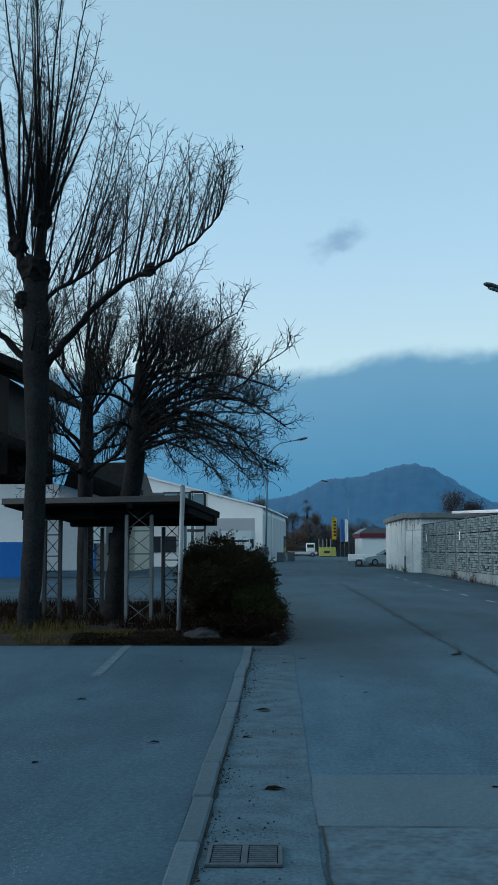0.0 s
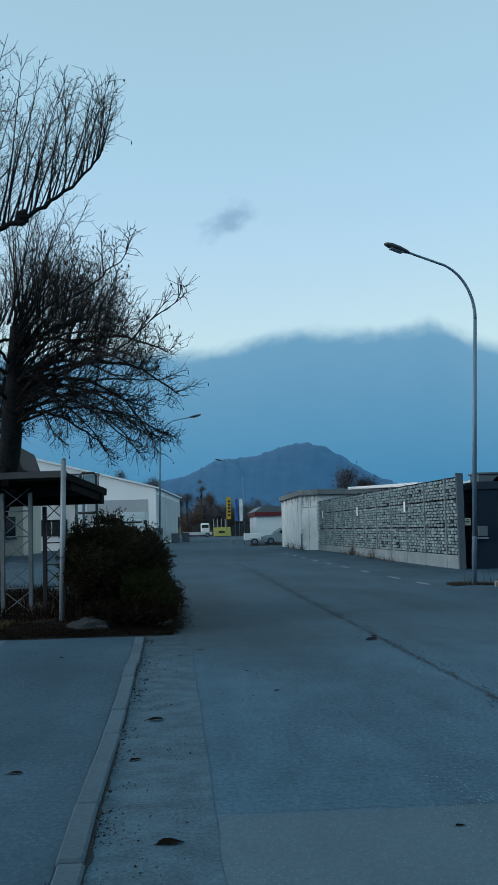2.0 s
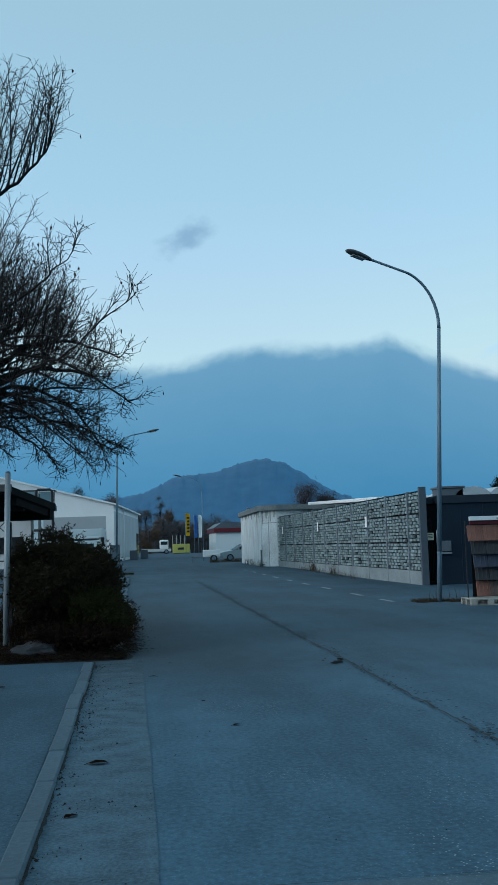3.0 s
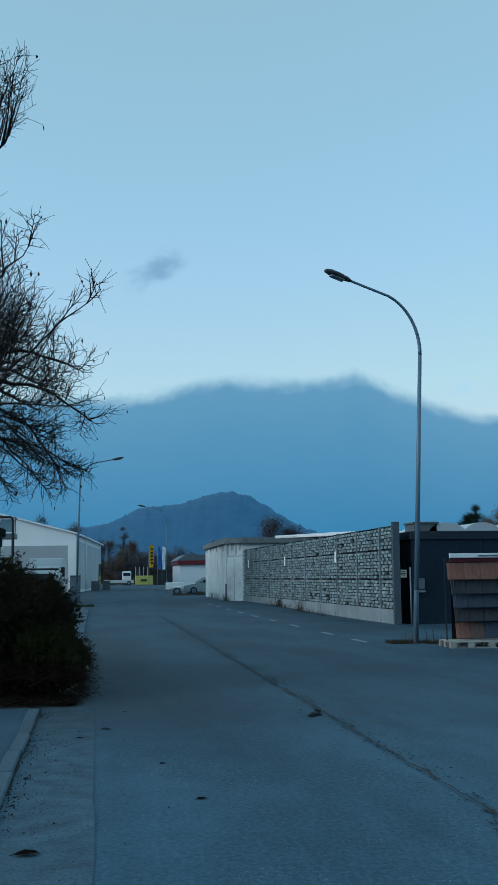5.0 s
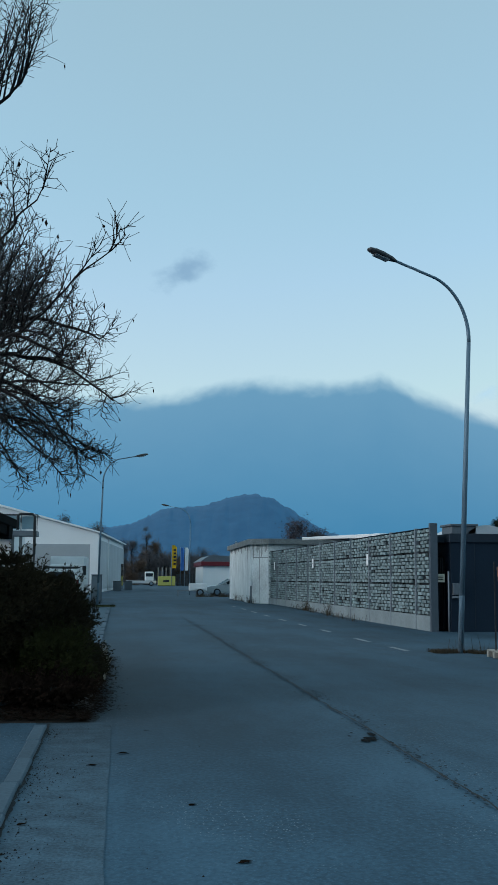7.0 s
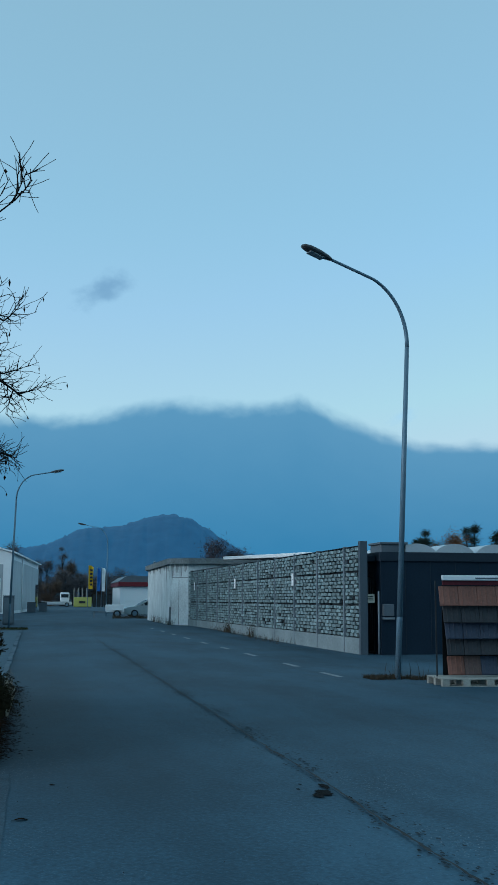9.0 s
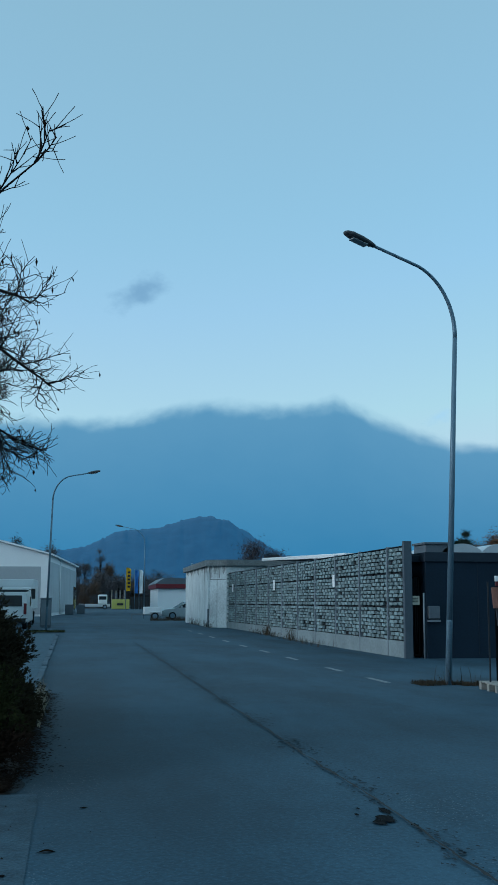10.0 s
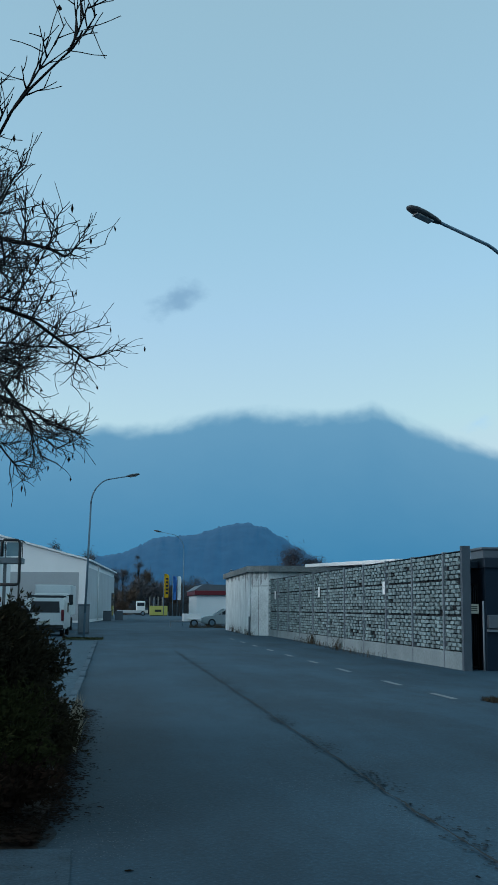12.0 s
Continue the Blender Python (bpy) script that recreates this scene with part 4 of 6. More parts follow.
# pollard at the front of the bed
bare_tree(-4.18, 18.7, "bare pollarded tree with upright shoots on a thick grey trunk",
          [(-4.22, 18.7, 0), (-4.2, 18.7, 0.4), (-4.15, 18.7, 1.5), (-4.12, 18.7, 3.0), (-4.14, 18.7, 4.6), (-4.17, 18.7, 5.6), (-4.17, 18.7, 6.3)], [0.25, 0.19, 0.175, 0.185, 0.22, 0.235, 0.2],
          [([(-4.1, 18.7, 4.45), (-3.68, 18.65, 4.95), (-3.26, 18.6, 5.46), (-2.64, 18.5, 5.99), (-2.15, 18.4, 6.18), (-1.74, 18.4, 6.45), (-1.2, 18.3, 6.84), (-0.91, 18.3, 7.25)], 0.085, 0.012, 38, 2.7, (-0.05, -0.05, 1), 0.2, 0.05, 0.075),
           ([(-4.1, 18.7, 5.7), (-3.75, 18.6, 5.95), (-3.32, 18.6, 6.17), (-2.92, 18.5, 6.46)], 0.05, 0.022, 15, 3.9, (0.12, 0, 1), 0.16, 0.05, 0.07),
           ([(-4.2, 18.7, 4.6), (-4.7, 18.75, 5.1), (-5.4, 18.8, 5.7), (-6.2, 18.9, 6.1)], 0.08, 0.02, 14, 2.8, (-0.08, 0, 1), 0.2, 0.05, 0.075),
           ([(-4.16, 18.7, 6.0), (-4.11, 18.68, 6.6), (-4.08, 18.66, 7.25)], 0.13, 0.085, 9, 4.2, (0.3, 0, 1), 0.22, 0.06, 0.07),
           ([(-4.2, 18.7, 5.9), (-4.4, 18.74, 6.3), (-4.52, 18.8, 6.75)], 0.12, 0.07, 6, 3.6, (-0.2, 0, 1), 0.2, 0.06, 0.07)],
          [((-4.08, 18.66, 7.25), 0.12, 13, 4.5, 0.034, (0.12, -0.02, 1), 0.24, 0.03, 0.045),
           ((-4.52, 18.8, 6.8), 0.12, 10, 4.8, 0.034, (-0.05, 0, 1), 0.2, 0.03, 0.045),
           ((-4.15, 18.7, 6.2), 0.2, 11, 3.6, 0.02, (0.25, 0, 1), 0.4, 0.05, 0.06),
           ((-4.12, 18.7, 5.0), 0.25, 22, 1.9, 0.014, (0.1, -0.2, 0.6), 0.9, 0.05, 0.1)], 4, 160,
          knobs=((-4.17, 18.66, 6.28, 0.24), (-4.08, 18.66, 7.2, 0.17), (-4.52, 18.8, 6.75, 0.16), (-4.36, 18.62, 5.75, 0.15), (-2.15, 18.4, 6.2, 0.1)))
# spreading tree behind the shelter, its long limbs reaching out over the street
DROOP = (0.3, -0.35, 0.1)


def arch(start, end, rise):
    """Points of a limb that leaves its trunk rising and bends over towards its end."""
    p, q = Vector(start), Vector(end)
    return [tuple(p), tuple(p.lerp(q, 0.33) + UP * rise), tuple(p.lerp(q, 0.68) + UP * rise * 0.9), tuple(q)]


LOWER = [(arch((-2.65, 20.9, 3.3 + 0.07 * k), end, 0.35), 0.034, 0.007, 12, 0.8, (0.15, -0.1, 0.1), 0.8, 0.01, 0.12)
         for k, end in enumerate(((0.0, 19.6, 2.95), (-0.3, 18.7, 3.3), (-1.0, 17.8, 3.1), (-0.2, 21.9, 3.1), (-1.8, 19.3, 2.95), (-3.5, 19.8, 3.2), (-3.9, 20.6, 3.0), (-0.5, 20.6, 2.75), (-1.0, 20.2, 2.7), (-1.6, 18.6, 3.2), (-0.6, 18.4, 2.8)))]
UPPER = [(arch((-2.64, 20.88, 3.5 + 0.08 * k), end, 0.2), 0.036, 0.008, 8, 1.55, (0.08, -0.05, 1), 0.3, 0.03, 0.06)
         for k, end in enumerate(((-0.8, 18.0, 4.0), (-0.2, 21.4, 4.1), (-1.5, 18.4, 3.8), (-0.9, 19.8, 4.5), (-1.5, 19.5, 4.8), (-1.3, 21.4, 4.9), (-0.4, 19.2, 4.0), (-1.9, 20.4, 5.0), (-1.0, 18.8, 4.4), (-3.3, 20.2, 4.6), (-0.9, 17.0, 4.5), (-0.6, 16.7, 4.1), (-1.2, 17.2, 4.9), (-1.7, 18.0, 5.1), (-0.5, 17.4, 3.9), (-1.4, 16.9, 4.3), (-3.6, 20.8, 4.0)))]
bare_tree(-3.12, 20.9, "bare spreading tree with drooping lower branches behind the shelter",
          [(-3.12, 20.9, 0), (-3.08, 20.9, 0.5), (-3.0, 20.9, 1.5), (-2.78, 20.9, 2.6), (-2.66, 20.9, 3.75), (-2.6, 20.82, 5.0)], [0.24, 0.19, 0.175, 0.19, 0.175, 0.1],
          [([(-2.66, 20.9, 3.6), (-2.1, 20.0, 3.85), (-1.2, 18.2, 3.95), (-0.7, 16.9, 3.9), (-0.27, 16.0, 4.08), (0.2, 15.2, 4.28)], 0.034, 0.0045, 6, 0.8, (0.35, -0.3, 0.6), 0.4, 0.03, 0.06),
           ([(-2.62, 20.85, 4.3), (-1.95, 19.6, 4.9), (-1.15, 17.7, 4.95), (-0.8, 16.7, 4.95), (-0.5, 15.9, 5.0)], 0.034, 0.0045, 6, 0.9, (0.15, -0.1, 0.9), 0.35, 0.03, 0.06),
           ([(-2.65, 20.9, 3.9), (-1.6, 20.1, 4.5), (-0.8, 19.1, 4.5), (0.0, 18.3, 4.1)], 0.06, 0.01, 16, 0.85, (0.15, -0.1, 0.6), 0.65, 0.04, 0.12),
           ([(-2.66, 20.9, 3.65), (-1.7, 20.2, 4.0), (-0.8, 19.5, 3.6), (-0.25, 19.1, 2.9)], 0.055, 0.009, 17, 1.0, DROOP, 0.7, 0.0, 0.13),
           ([(-2.66, 20.9, 3.5), (-1.9, 19.7, 3.8), (-1.05, 18.5, 3.5), (-0.4, 17.6, 2.85)], 0.05, 0.009, 17, 1.0, DROOP, 0.7, 0.0, 0.13),
           ([(-2.68, 20.9, 3.3), (-2.2, 20.3, 3.45), (-1.6, 19.4, 3.2), (-1.1, 18.9, 2.85)], 0.045, 0.009, 14, 0.8, DROOP, 0.7, -0.01, 0.13),
           ([(-2.6, 20.85, 4.7), (-1.75, 20.8, 5.0), (-1.4, 20.7, 5.1), (-0.9, 20.6, 5.3)], 0.055, 0.01, 15, 1.2, (0.1, -0.1, 0.9), 0.45, 0.05, 0.1),
           ([(-2.65, 20.9, 4.0), (-1.7, 19.4, 4.3), (-1.0, 18.2, 4.1), (-0.35, 17.3, 3.7)], 0.05, 0.009, 15, 0.8, (0.1, -0.1, 0.3), 0.8, 0.02, 0.13),
           ([(-2.65, 20.9, 3.8), (-1.6, 20.6, 4.3), (-0.6, 20.4, 4.2), (0.15, 20.2, 3.7)], 0.05, 0.009, 16, 1.0, (0.1, -0.1, 0.3), 0.8, 0.02, 0.13),
           ([(-2.65, 20.9, 4.1), (-3.2, 20.5, 4.4), (-3.9, 20.1, 4.2)], 0.045, 0.012, 12, 1.5, (-0.1, -0.1, 0.9), 0.4, 0.05, 0.1),
           ([(-2.62, 20.95, 4.2), (-1.7, 22.2, 4.6), (-0.7, 23.2, 4.3)], 0.05, 0.01, 16, 1.2, (0.1, 0, 0.6), 0.6, 0.03, 0.12)] + LOWER + UPPER,
          [((-2.6, 20.82, 5.0), 0.15, 14, 2.4, 0.022, (0.25, -0.1, 1), 0.4, 0.05, 0.08),
           ((-2.62, 20.85, 4.3), 0.15, 7, 2.2, 0.02, (0.55, -0.3, 1), 0.45, 0.05, 0.06),
           ((-2.64, 20.88, 3.7), 0.12, 5, 1.7, 0.016, (0.5, -0.5, 0.5), 0.7, 0.02, 0.1)], 11, 620)
# upright tree between the two
bare_tree(-4.12, 23.6, "bare dark tree further back in the planting bed",
          [(-4.1, 23.6, 0), (-4.1, 23.6, 0.5), (-4.12, 23.6, 1.6), (-4.12, 23.6, 3.2), (-4.1, 23.6, 4.6), (-4.05, 23.6, 5.8)], [0.24, 0.19, 0.17, 0.16, 0.13, 0.08],
          [([(-4.12, 23.6, 3.3), (-3.5, 23.3, 3.9), (-2.9, 23.0, 4.6), (-2.4, 22.8, 5.3)], 0.06, 0.015, 16, 2.2, (0.05, 0, 1), 0.3, 0.05, 0.09),
           ([(-4.12, 23.6, 3.6), (-4.8, 23.4, 4.3), (-5.4, 23.2, 5.0)], 0.06, 0.015, 14, 2.2, (-0.05, 0, 1), 0.3, 0.05, 0.09),
           ([(-4.12, 23.6, 4.2), (-3.6, 23.6, 4.9), (-3.2, 23.7, 5.8)], 0.05, 0.015, 12, 2.3, (0.05, 0, 1), 0.28, 0.05, 0.09),
           ([(-4.12, 23.6, 2.9), (-3.5, 22.9, 3.3), (-2.7, 22.3, 3.3)], 0.04, 0.01, 20, 1.2, (0.1, -0.1, 0.6), 0.7, 0.03, 0.12),
           ([(-4.12, 23.6, 3.8), (-3.9, 22.6, 4.4), (-3.6, 21.8, 4.6)], 0.045, 0.01, 20, 1.5, (0, -0.1, 0.8), 0.5, 0.04, 0.11),
           ([(-4.12, 23.6, 3.4), (-4.4, 22.6, 3.8), (-4.6, 21.9, 3.8)], 0.045, 0.01, 20, 1.4, (0, -0.1, 0.7), 0.6, 0.04, 0.11),
           ([(-4.12, 23.6, 3.1), (-3.6, 22.7, 3.2), (-3.0, 21.9, 3.6), (-2.8, 21.6, 4.2)], 0.045, 0.01, 22, 1.3, (0, 0, 0.8), 0.55, 0.03, 0.11),
           ([(-4.12, 23.6, 3.5), (-3.4, 23.4, 3.7), (-2.6, 23.3, 3.8)], 0.045, 0.01, 20, 1.4, (0, 0, 0.8), 0.55, 0.03, 0.11),
           ([(-4.12, 23.6, 3.2), (-4.5, 22.8, 3.0), (-4.9, 22.2, 2.9)], 0.04, 0.01, 20, 1.1, (0, 0, 0.4), 0.75, 0.02, 0.12),
           ([(-4.12, 23.6, 4.8), (-3.7, 23.0, 5.3), (-3.4, 22.6, 6.0)], 0.045, 0.012, 18, 1.8, (0, 0, 1), 0.4, 0.04, 0.1),
           ([(-4.12, 23.6, 4.6), (-4.6, 23.2, 5.3), (-4.9, 22.8, 6.2)], 0.045, 0.012, 16, 2.0, (0, 0, 1), 0.35, 0.04, 0.1),
           ([(-4.12, 23.6, 3.0), (-4.7, 22.9, 3.4), (-5.4, 22.4, 3.5)], 0.04, 0.01, 20, 1.2, (-0.1, -0.1, 0.6), 0.6, 0.03, 0.12)],
          [((-4.05, 23.6, 5.7), 0.2, 12, 3.2, 0.024, (0.05, 0, 1), 0.25, 0.04, 0.07),
           ((-4.1, 23.6, 4.4), 0.15, 10, 2.6, 0.02, (0, -0.1, 1), 0.5, 0.05, 0.08)], 23, 120)


# ---------------------------------------------------------------- shrubs
def shrub(x, y, rx, ry, h, label, seed, count, leaf=LEAF, size=0.055, droop=0.0):
    rng = random.Random(seed)
    sh = thing("shrub", pose(x, y, bed_z(x, y) - 0.03), label, "shrub", "shrubs in the bed")
    vs, fs = [], []
    bv, bf = [], []
    lumps = []
    for k in range(26):
        a, e = rng.uniform(0, 2 * math.pi), math.asin(rng.uniform(-0.2, 1))
        lumps.append((Vector((math.cos(a) * math.cos(e), math.sin(a) * math.cos(e), math.sin(e))), rng.uniform(0.68, 1.14)))
    for k in range(count):
        a, e = rng.uniform(0, 2 * math.pi), math.asin(rng.uniform(-0.75, 1))
        n0 = Vector((math.cos(a) * math.cos(e), math.sin(a) * math.cos(e), math.sin(e)))
        near = max(lumps, key=lambda q: q[0].dot(n0))
        rr = near[1] * (0.86 + 0.2 * near[0].dot(n0)) * rng.uniform(0.72, 1.04) * (0.9 if e < -0.2 else 1.0)
        if rng.random() < 0.03:
            rr *= rng.uniform(1.05, 1.16)
        c = Vector((n0.x * rx * rr, n0.y * ry * rr, h * 0.5 + n0.z * h * 0.5 * rr))
        if c.z < 0.02:
            continue
        out = (n0 + UP * 0.5 + Vector((rng.uniform(-1, 1), rng.uniform(-1, 1), rng.uniform(-1, 1))) * 0.8).normalized()
        for q in range(4):
            d = (out + Vector((rng.uniform(-1, 1), rng.uniform(-1, 1), rng.uniform(-1, 1))) * 0.9).normalized()
            s = d.orthogonal().normalized() * size * rng.uniform(0.16, 0.3)
            ln = size * rng.uniform(0.8, 1.9)
            b = len(vs)
            vs += [tuple(c - s * 0.4), tuple(c + d * ln * 0.5 - s), tuple(c + d * ln), tuple(c + d * ln * 0.5 + s)]
            fs.append((b, b + 1, b + 2, b + 3))
    for k in range(count // 22):  # loose sprays that stand out of the mass
        a, e = rng.uniform(0, 2 * math.pi), math.asin(rng.uniform(-0.4, 1))
        n0 = Vector((math.cos(a) * math.cos(e), math.sin(a) * math.cos(e), math.sin(e)))
        near = max(lumps, key=lambda q: q[0].dot(n0))
        rr = near[1] * (0.84 + 0.2 * near[0].dot(n0)) * rng.uniform(0.85, 1.0)
        c = Vector((n0.x * rx * rr, n0.y * ry * rr, h * 0.5 + n0.z * h * 0.5 * rr))
        d = (n0 * 0.7 + UP * 0.5 + any_way(rng) * 0.6).normalized()
        for q in range(rng.randint(4, 8)):
            c = c + d * 0.03
            d = (d - UP * 0.09 + any_way(rng) * 0.12).normalized()
            if c.z < 0.03:
                break
            for w in range(3):
                g = (d * 0.7 + any_way(rng) * 0.8).normalized()
                s = g.orthogonal().normalized() * size * rng.uniform(0.14, 0.26)
                ln = size * rng.uniform(0.7, 1.5)
                b = len(vs)
                vs += [tuple(c - s * 0.4), tuple(c + g * ln * 0.5 - s), tuple(c + g * ln), tuple(c + g * ln * 0.5 + s)]
                fs.append((b, b + 1, b + 2, b + 3))
    for k in range(40):
        a = rng.uniform(0, 2 * math.pi)
        q = Vector((math.cos(a) * rx, math.sin(a) * ry, h * rng.uniform(0.25, 0.9))) * rng.uniform(0.6, 0.95)
        add_tube(bv, bf, [Vector((q.x * 0.15, q.y * 0.15, 0)), Vector((q.x * 0.5, q.y * 0.5, q.z * 0.6)), q], [0.014, 0.01, 0.004], 4)
    loose("stems", bv, bf, BARK, sh)
    # solid core in near-black leaf colour paints the shade inside the shrub
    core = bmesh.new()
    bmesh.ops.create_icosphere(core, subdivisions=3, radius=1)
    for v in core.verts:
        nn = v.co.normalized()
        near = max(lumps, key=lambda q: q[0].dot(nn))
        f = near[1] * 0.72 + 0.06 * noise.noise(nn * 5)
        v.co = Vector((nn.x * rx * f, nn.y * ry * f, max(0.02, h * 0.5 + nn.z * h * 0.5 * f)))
    part("shade_core", core, LEAFDARK, sh, "dense inner foliage, its shade painted near-black")
    ob = loose("foliage", vs, fs, leaf, sh)
    ob["kind"] = "stuff"
    return sh


shrub(-1.0, 18.7, 0.78, 0.85, 1.45, "dense dark evergreen shrub at the corner of the bed", 1, 15000, LEAF, 0.036)
shrub(-0.57, 18.95, 0.44, 0.65, 1.12, "dark green evergreen shrub leaning over the street edge", 2, 9000, LEAF, 0.036)
shrub(-0.98, 20.4, 0.8, 0.9, 1.3, "dark evergreen shrub in the bed", 3, 9000, LEAF, 0.04)
shrub(-0.9, 22.3, 0.75, 0.9, 1.15, "dark evergreen shrub in the bed", 5, 6000, LEAF, 0.045)
shrub(-0.45, 18.25, 0.35, 0.55, 0.8, "low yellowish-green shrub at the street edge", 8, 5000, LEAFGREEN, 0.034)
shrub(-0.6, 17.65, 0.62, 0.45, 0.3, "low tangle of dead brown twigs at the bed's edge", 9, 2600, DEADLEAF, 0.04)
shrub(-0.18, 20.2, 0.26, 0.9, 0.55, "low dark growth along the street edge", 10, 4500, LEAF, 0.036)
rng = random.Random(31)
vs, fs = [], []
for k in range(17000):
    y = rng.uniform(16.95, 26)
    x = -0.15 + abs(rng.gauss(0, 0.16)) * smooth(y, 16.6, 18.0) + 0.1 * noise.noise((0, y * 1.5, 3))
    a, q = rng.uniform(0, 6.28), rng.uniform(0.006, 0.022)
    z = 0.006 + rng.random() * 0.012
    b = len(vs)
    vs += [(x + q * math.cos(a + w), y + q * math.sin(a + w), z + 0.006 * rng.random()) for w in (0, 1.3, 3.1, 4.4)]
    fs.append((b, b + 1, b + 2, b + 3))
for k in range(9000):
    x, y = rng.uniform(-3.2, 0.0), 16.92 + abs(rng.gauss(0, 0.7))
    a, q = rng.uniform(0, 6.28), rng.uniform(0.008, 0.026)
    z = max(0.008, bed_z(x, y)) + 0.012 + rng.random() * 0.014
    b = len(vs)
    vs += [(x + q * math.cos(a + w), y + q * math.sin(a + w), z + 0.012 * rng.random()) for w in (0, 1.3, 3.1, 4.4)]
    fs.append((b, b + 1, b + 2, b + 3))
tagged(loose("leaf_litter", vs, fs, DEADLEAF), "dark crumbled leaf litter over the bed and street edge", "leaf litter", kind="stuff")


def tuft(name, label, spots, height, material, seed, count, category="grass"):
    rng = random.Random(seed)
    vs, fs = [], []
    for (x0, x1, y0, y1) in spots:
        for k in range(count):
            x, y = rng.uniform(x0, x1), rng.uniform(y0, y1)
            if noise.noise((x * 1.5, y * 1.5, seed)) < -0.12:
                continue
            z = bed_z(x, y) - 0.02 if y < 28 and x < 0 else ground_z(x, y) - 0.01
            hgt = height * rng.uniform(0.35, 1.1)
            a = rng.uniform(0, 2 * math.pi)
            s = Vector((math.cos(a), math.sin(a), 0)) * 0.006
            lean = Vector((rng.uniform(-1, 1), rng.uniform(-1, 1), 0)) * hgt * 0.45
            b = len(vs)
            p = Vector((x, y, z))
            vs += [tuple(p - s), tuple(p + s), tuple(p + lean * 0.4 + UP * hgt * 0.6 + s * 0.7), tuple(p + lean + UP * hgt), tuple(p + lean * 0.4 + UP * hgt * 0.6 - s * 0.7)]
            fs += [(b, b + 1, b + 2, b + 4), (b + 4, b + 2, b + 3)]
    return tagged(loose(name, vs, fs, material), label, category, kind="stuff")


tuft("grass", "dry yellow-brown grass along the bed's front edge", [(-9, -2.3, 16.95, 18.3)], 0.085, DRYGRASS, 3, 16000)
tuft("weeds", "tall dry weeds under the tree", [(-4.6, -3.2, 18.0, 19.2), (-7, -4.6, 18, 20)], 0.22, DRYGRASS, 6, 900)
tuft("grass", "brown dead grass round the foot of the lamp", [(6.5, 7.9, 27.3, 28.2)], 0.09, DRYGRASS2, 8, 2600)
tuft("weeds", "few dry brown stalks beside the lamp", [(6.7, 7.1, 27.4, 27.9), (7.3, 7.9, 27.2, 27.9)], 0.38, DRYGRASS2, 18, 70)
tuft("grass", "small green verge round the far lamp", [(-1.6, 0.15, 60.2, 63)], 0.1, LEAFGREEN, 9, 2500)
tuft("weeds", "dry stalks along the foot of the wall", [(8.6, 9.1, 44, 60)], 0.28, DRYGRASS2, 12, 500)
tuft("weeds", "dry brown bush of stalks against the plinth", [(8.85, 9.05, 50.6, 51.6), (8.9, 9.08, 47.8, 48.3), (8.8, 9.0, 56.2, 57.2)], 0.6, DRYGRASS2, 41, 160)
tuft("weeds", "dry weeds at the foot of the hut", [(7.75, 8.0, 68, 73), (7.9, 8.1, 73, 80)], 0.5, DRYGRASS2, 43, 200)
tuft("verge_growth", "dark dead growth along the kerb by the parked car", [(6.2, 9.0, 90.5, 92.0)], 0.35, DRYGRASS2, 51, 1500)
tuft("weeds", "pale dry stalks beside the shrubs", [(-0.1, 0.12, 21.2, 24)], 0.42, PALESTALK, 14, 260)
tuft("undergrowth", "low dark dead undergrowth covering the planting bed", [(-9, -1.3, 18.2, 27)], 0.26, DEADLEAF, 16, 22000, "undergrowth")
tuft("grass", "sparse ground cover in the bed", [(-9, -0.4, 18, 27)], 0.09, DRYGRASS2, 15, 5000)


def fallen_leaf(x, y, size, rz, label="curled brown dead leaf lying on the ground"):
    rg = random.Random(int(x * 1000 + y * 100))
    lf = bmesh.new()
    prof = ((-0.2, 0.02), (0.0, 0.06), (0.15, 0.3), (0.35, 0.46), (0.6, 0.4), (0.8, 0.26), (1.0, 0.03))
    rows = []
    fold = rg.uniform(0.04, 0.16)
    for u, w in prof:
        zc = 0.05 * math.sin(u * 3.0) + rg.uniform(0, 0.04)
        rows.append([lf.verts.new(((u - 0.5 + rg.uniform(-0.05, 0.05)) * size, q * w * size * rg.uniform(0.55, 1.0), (zc + fold * abs(q) * w * rg.uniform(0.5, 1.2)) * size)) for q in (-1, -0.5, 0, 0.5, 1)])
    for a, b in zip(rows, rows[1:]):
        for k in range(4):
            lf.faces.new((a[k], a[k + 1], b[k + 1], b[k]))
    low = min(v.co.z for v in lf.verts)
    for v in lf.verts:
        v.co.z -= low
    bmesh.ops.solidify(lf, geom=lf.faces[:], thickness=0.002)
    me = part("dead_leaf", lf, DEADLEAF)
    me.matrix_world = pose(x, y, 0.005 if x < 0.22 else (0.009 if y < 7.4 else 0.001), 0, 0, rz)
    return tagged(me, label, "leaf", "fallen leaves")


for x, y, s, r in ((0.0, 6.89, 0.16, 10), (-0.117, 10.16, 0.17, 0), (0.92, 11.47, 0.1, 20), (-0.22, 8.75, 0.11, 40), (-0.92, 8.5, 0.11, 5), (-1.65, 7.7, 0.08, 60), (-1.9, 10.9, 0.12, 15),
                   (0.33, 14.95, 0.12, 5), (0.2, 19.6, 0.1, 30), (-1.25, 14.6, 0.1, 70), (0.1, 14.4, 0.09, 20), (1.35, 6.95, 0.06, 10), (0.75, 12.9, 0.08, 50), (0.55, 16.3, 0.07, 0), (-0.25, 12.4, 0.08, 15)):
    fallen_leaf(x, y, 0.78 * s, r)
rng = random.Random(77)
vs, fs = [], []
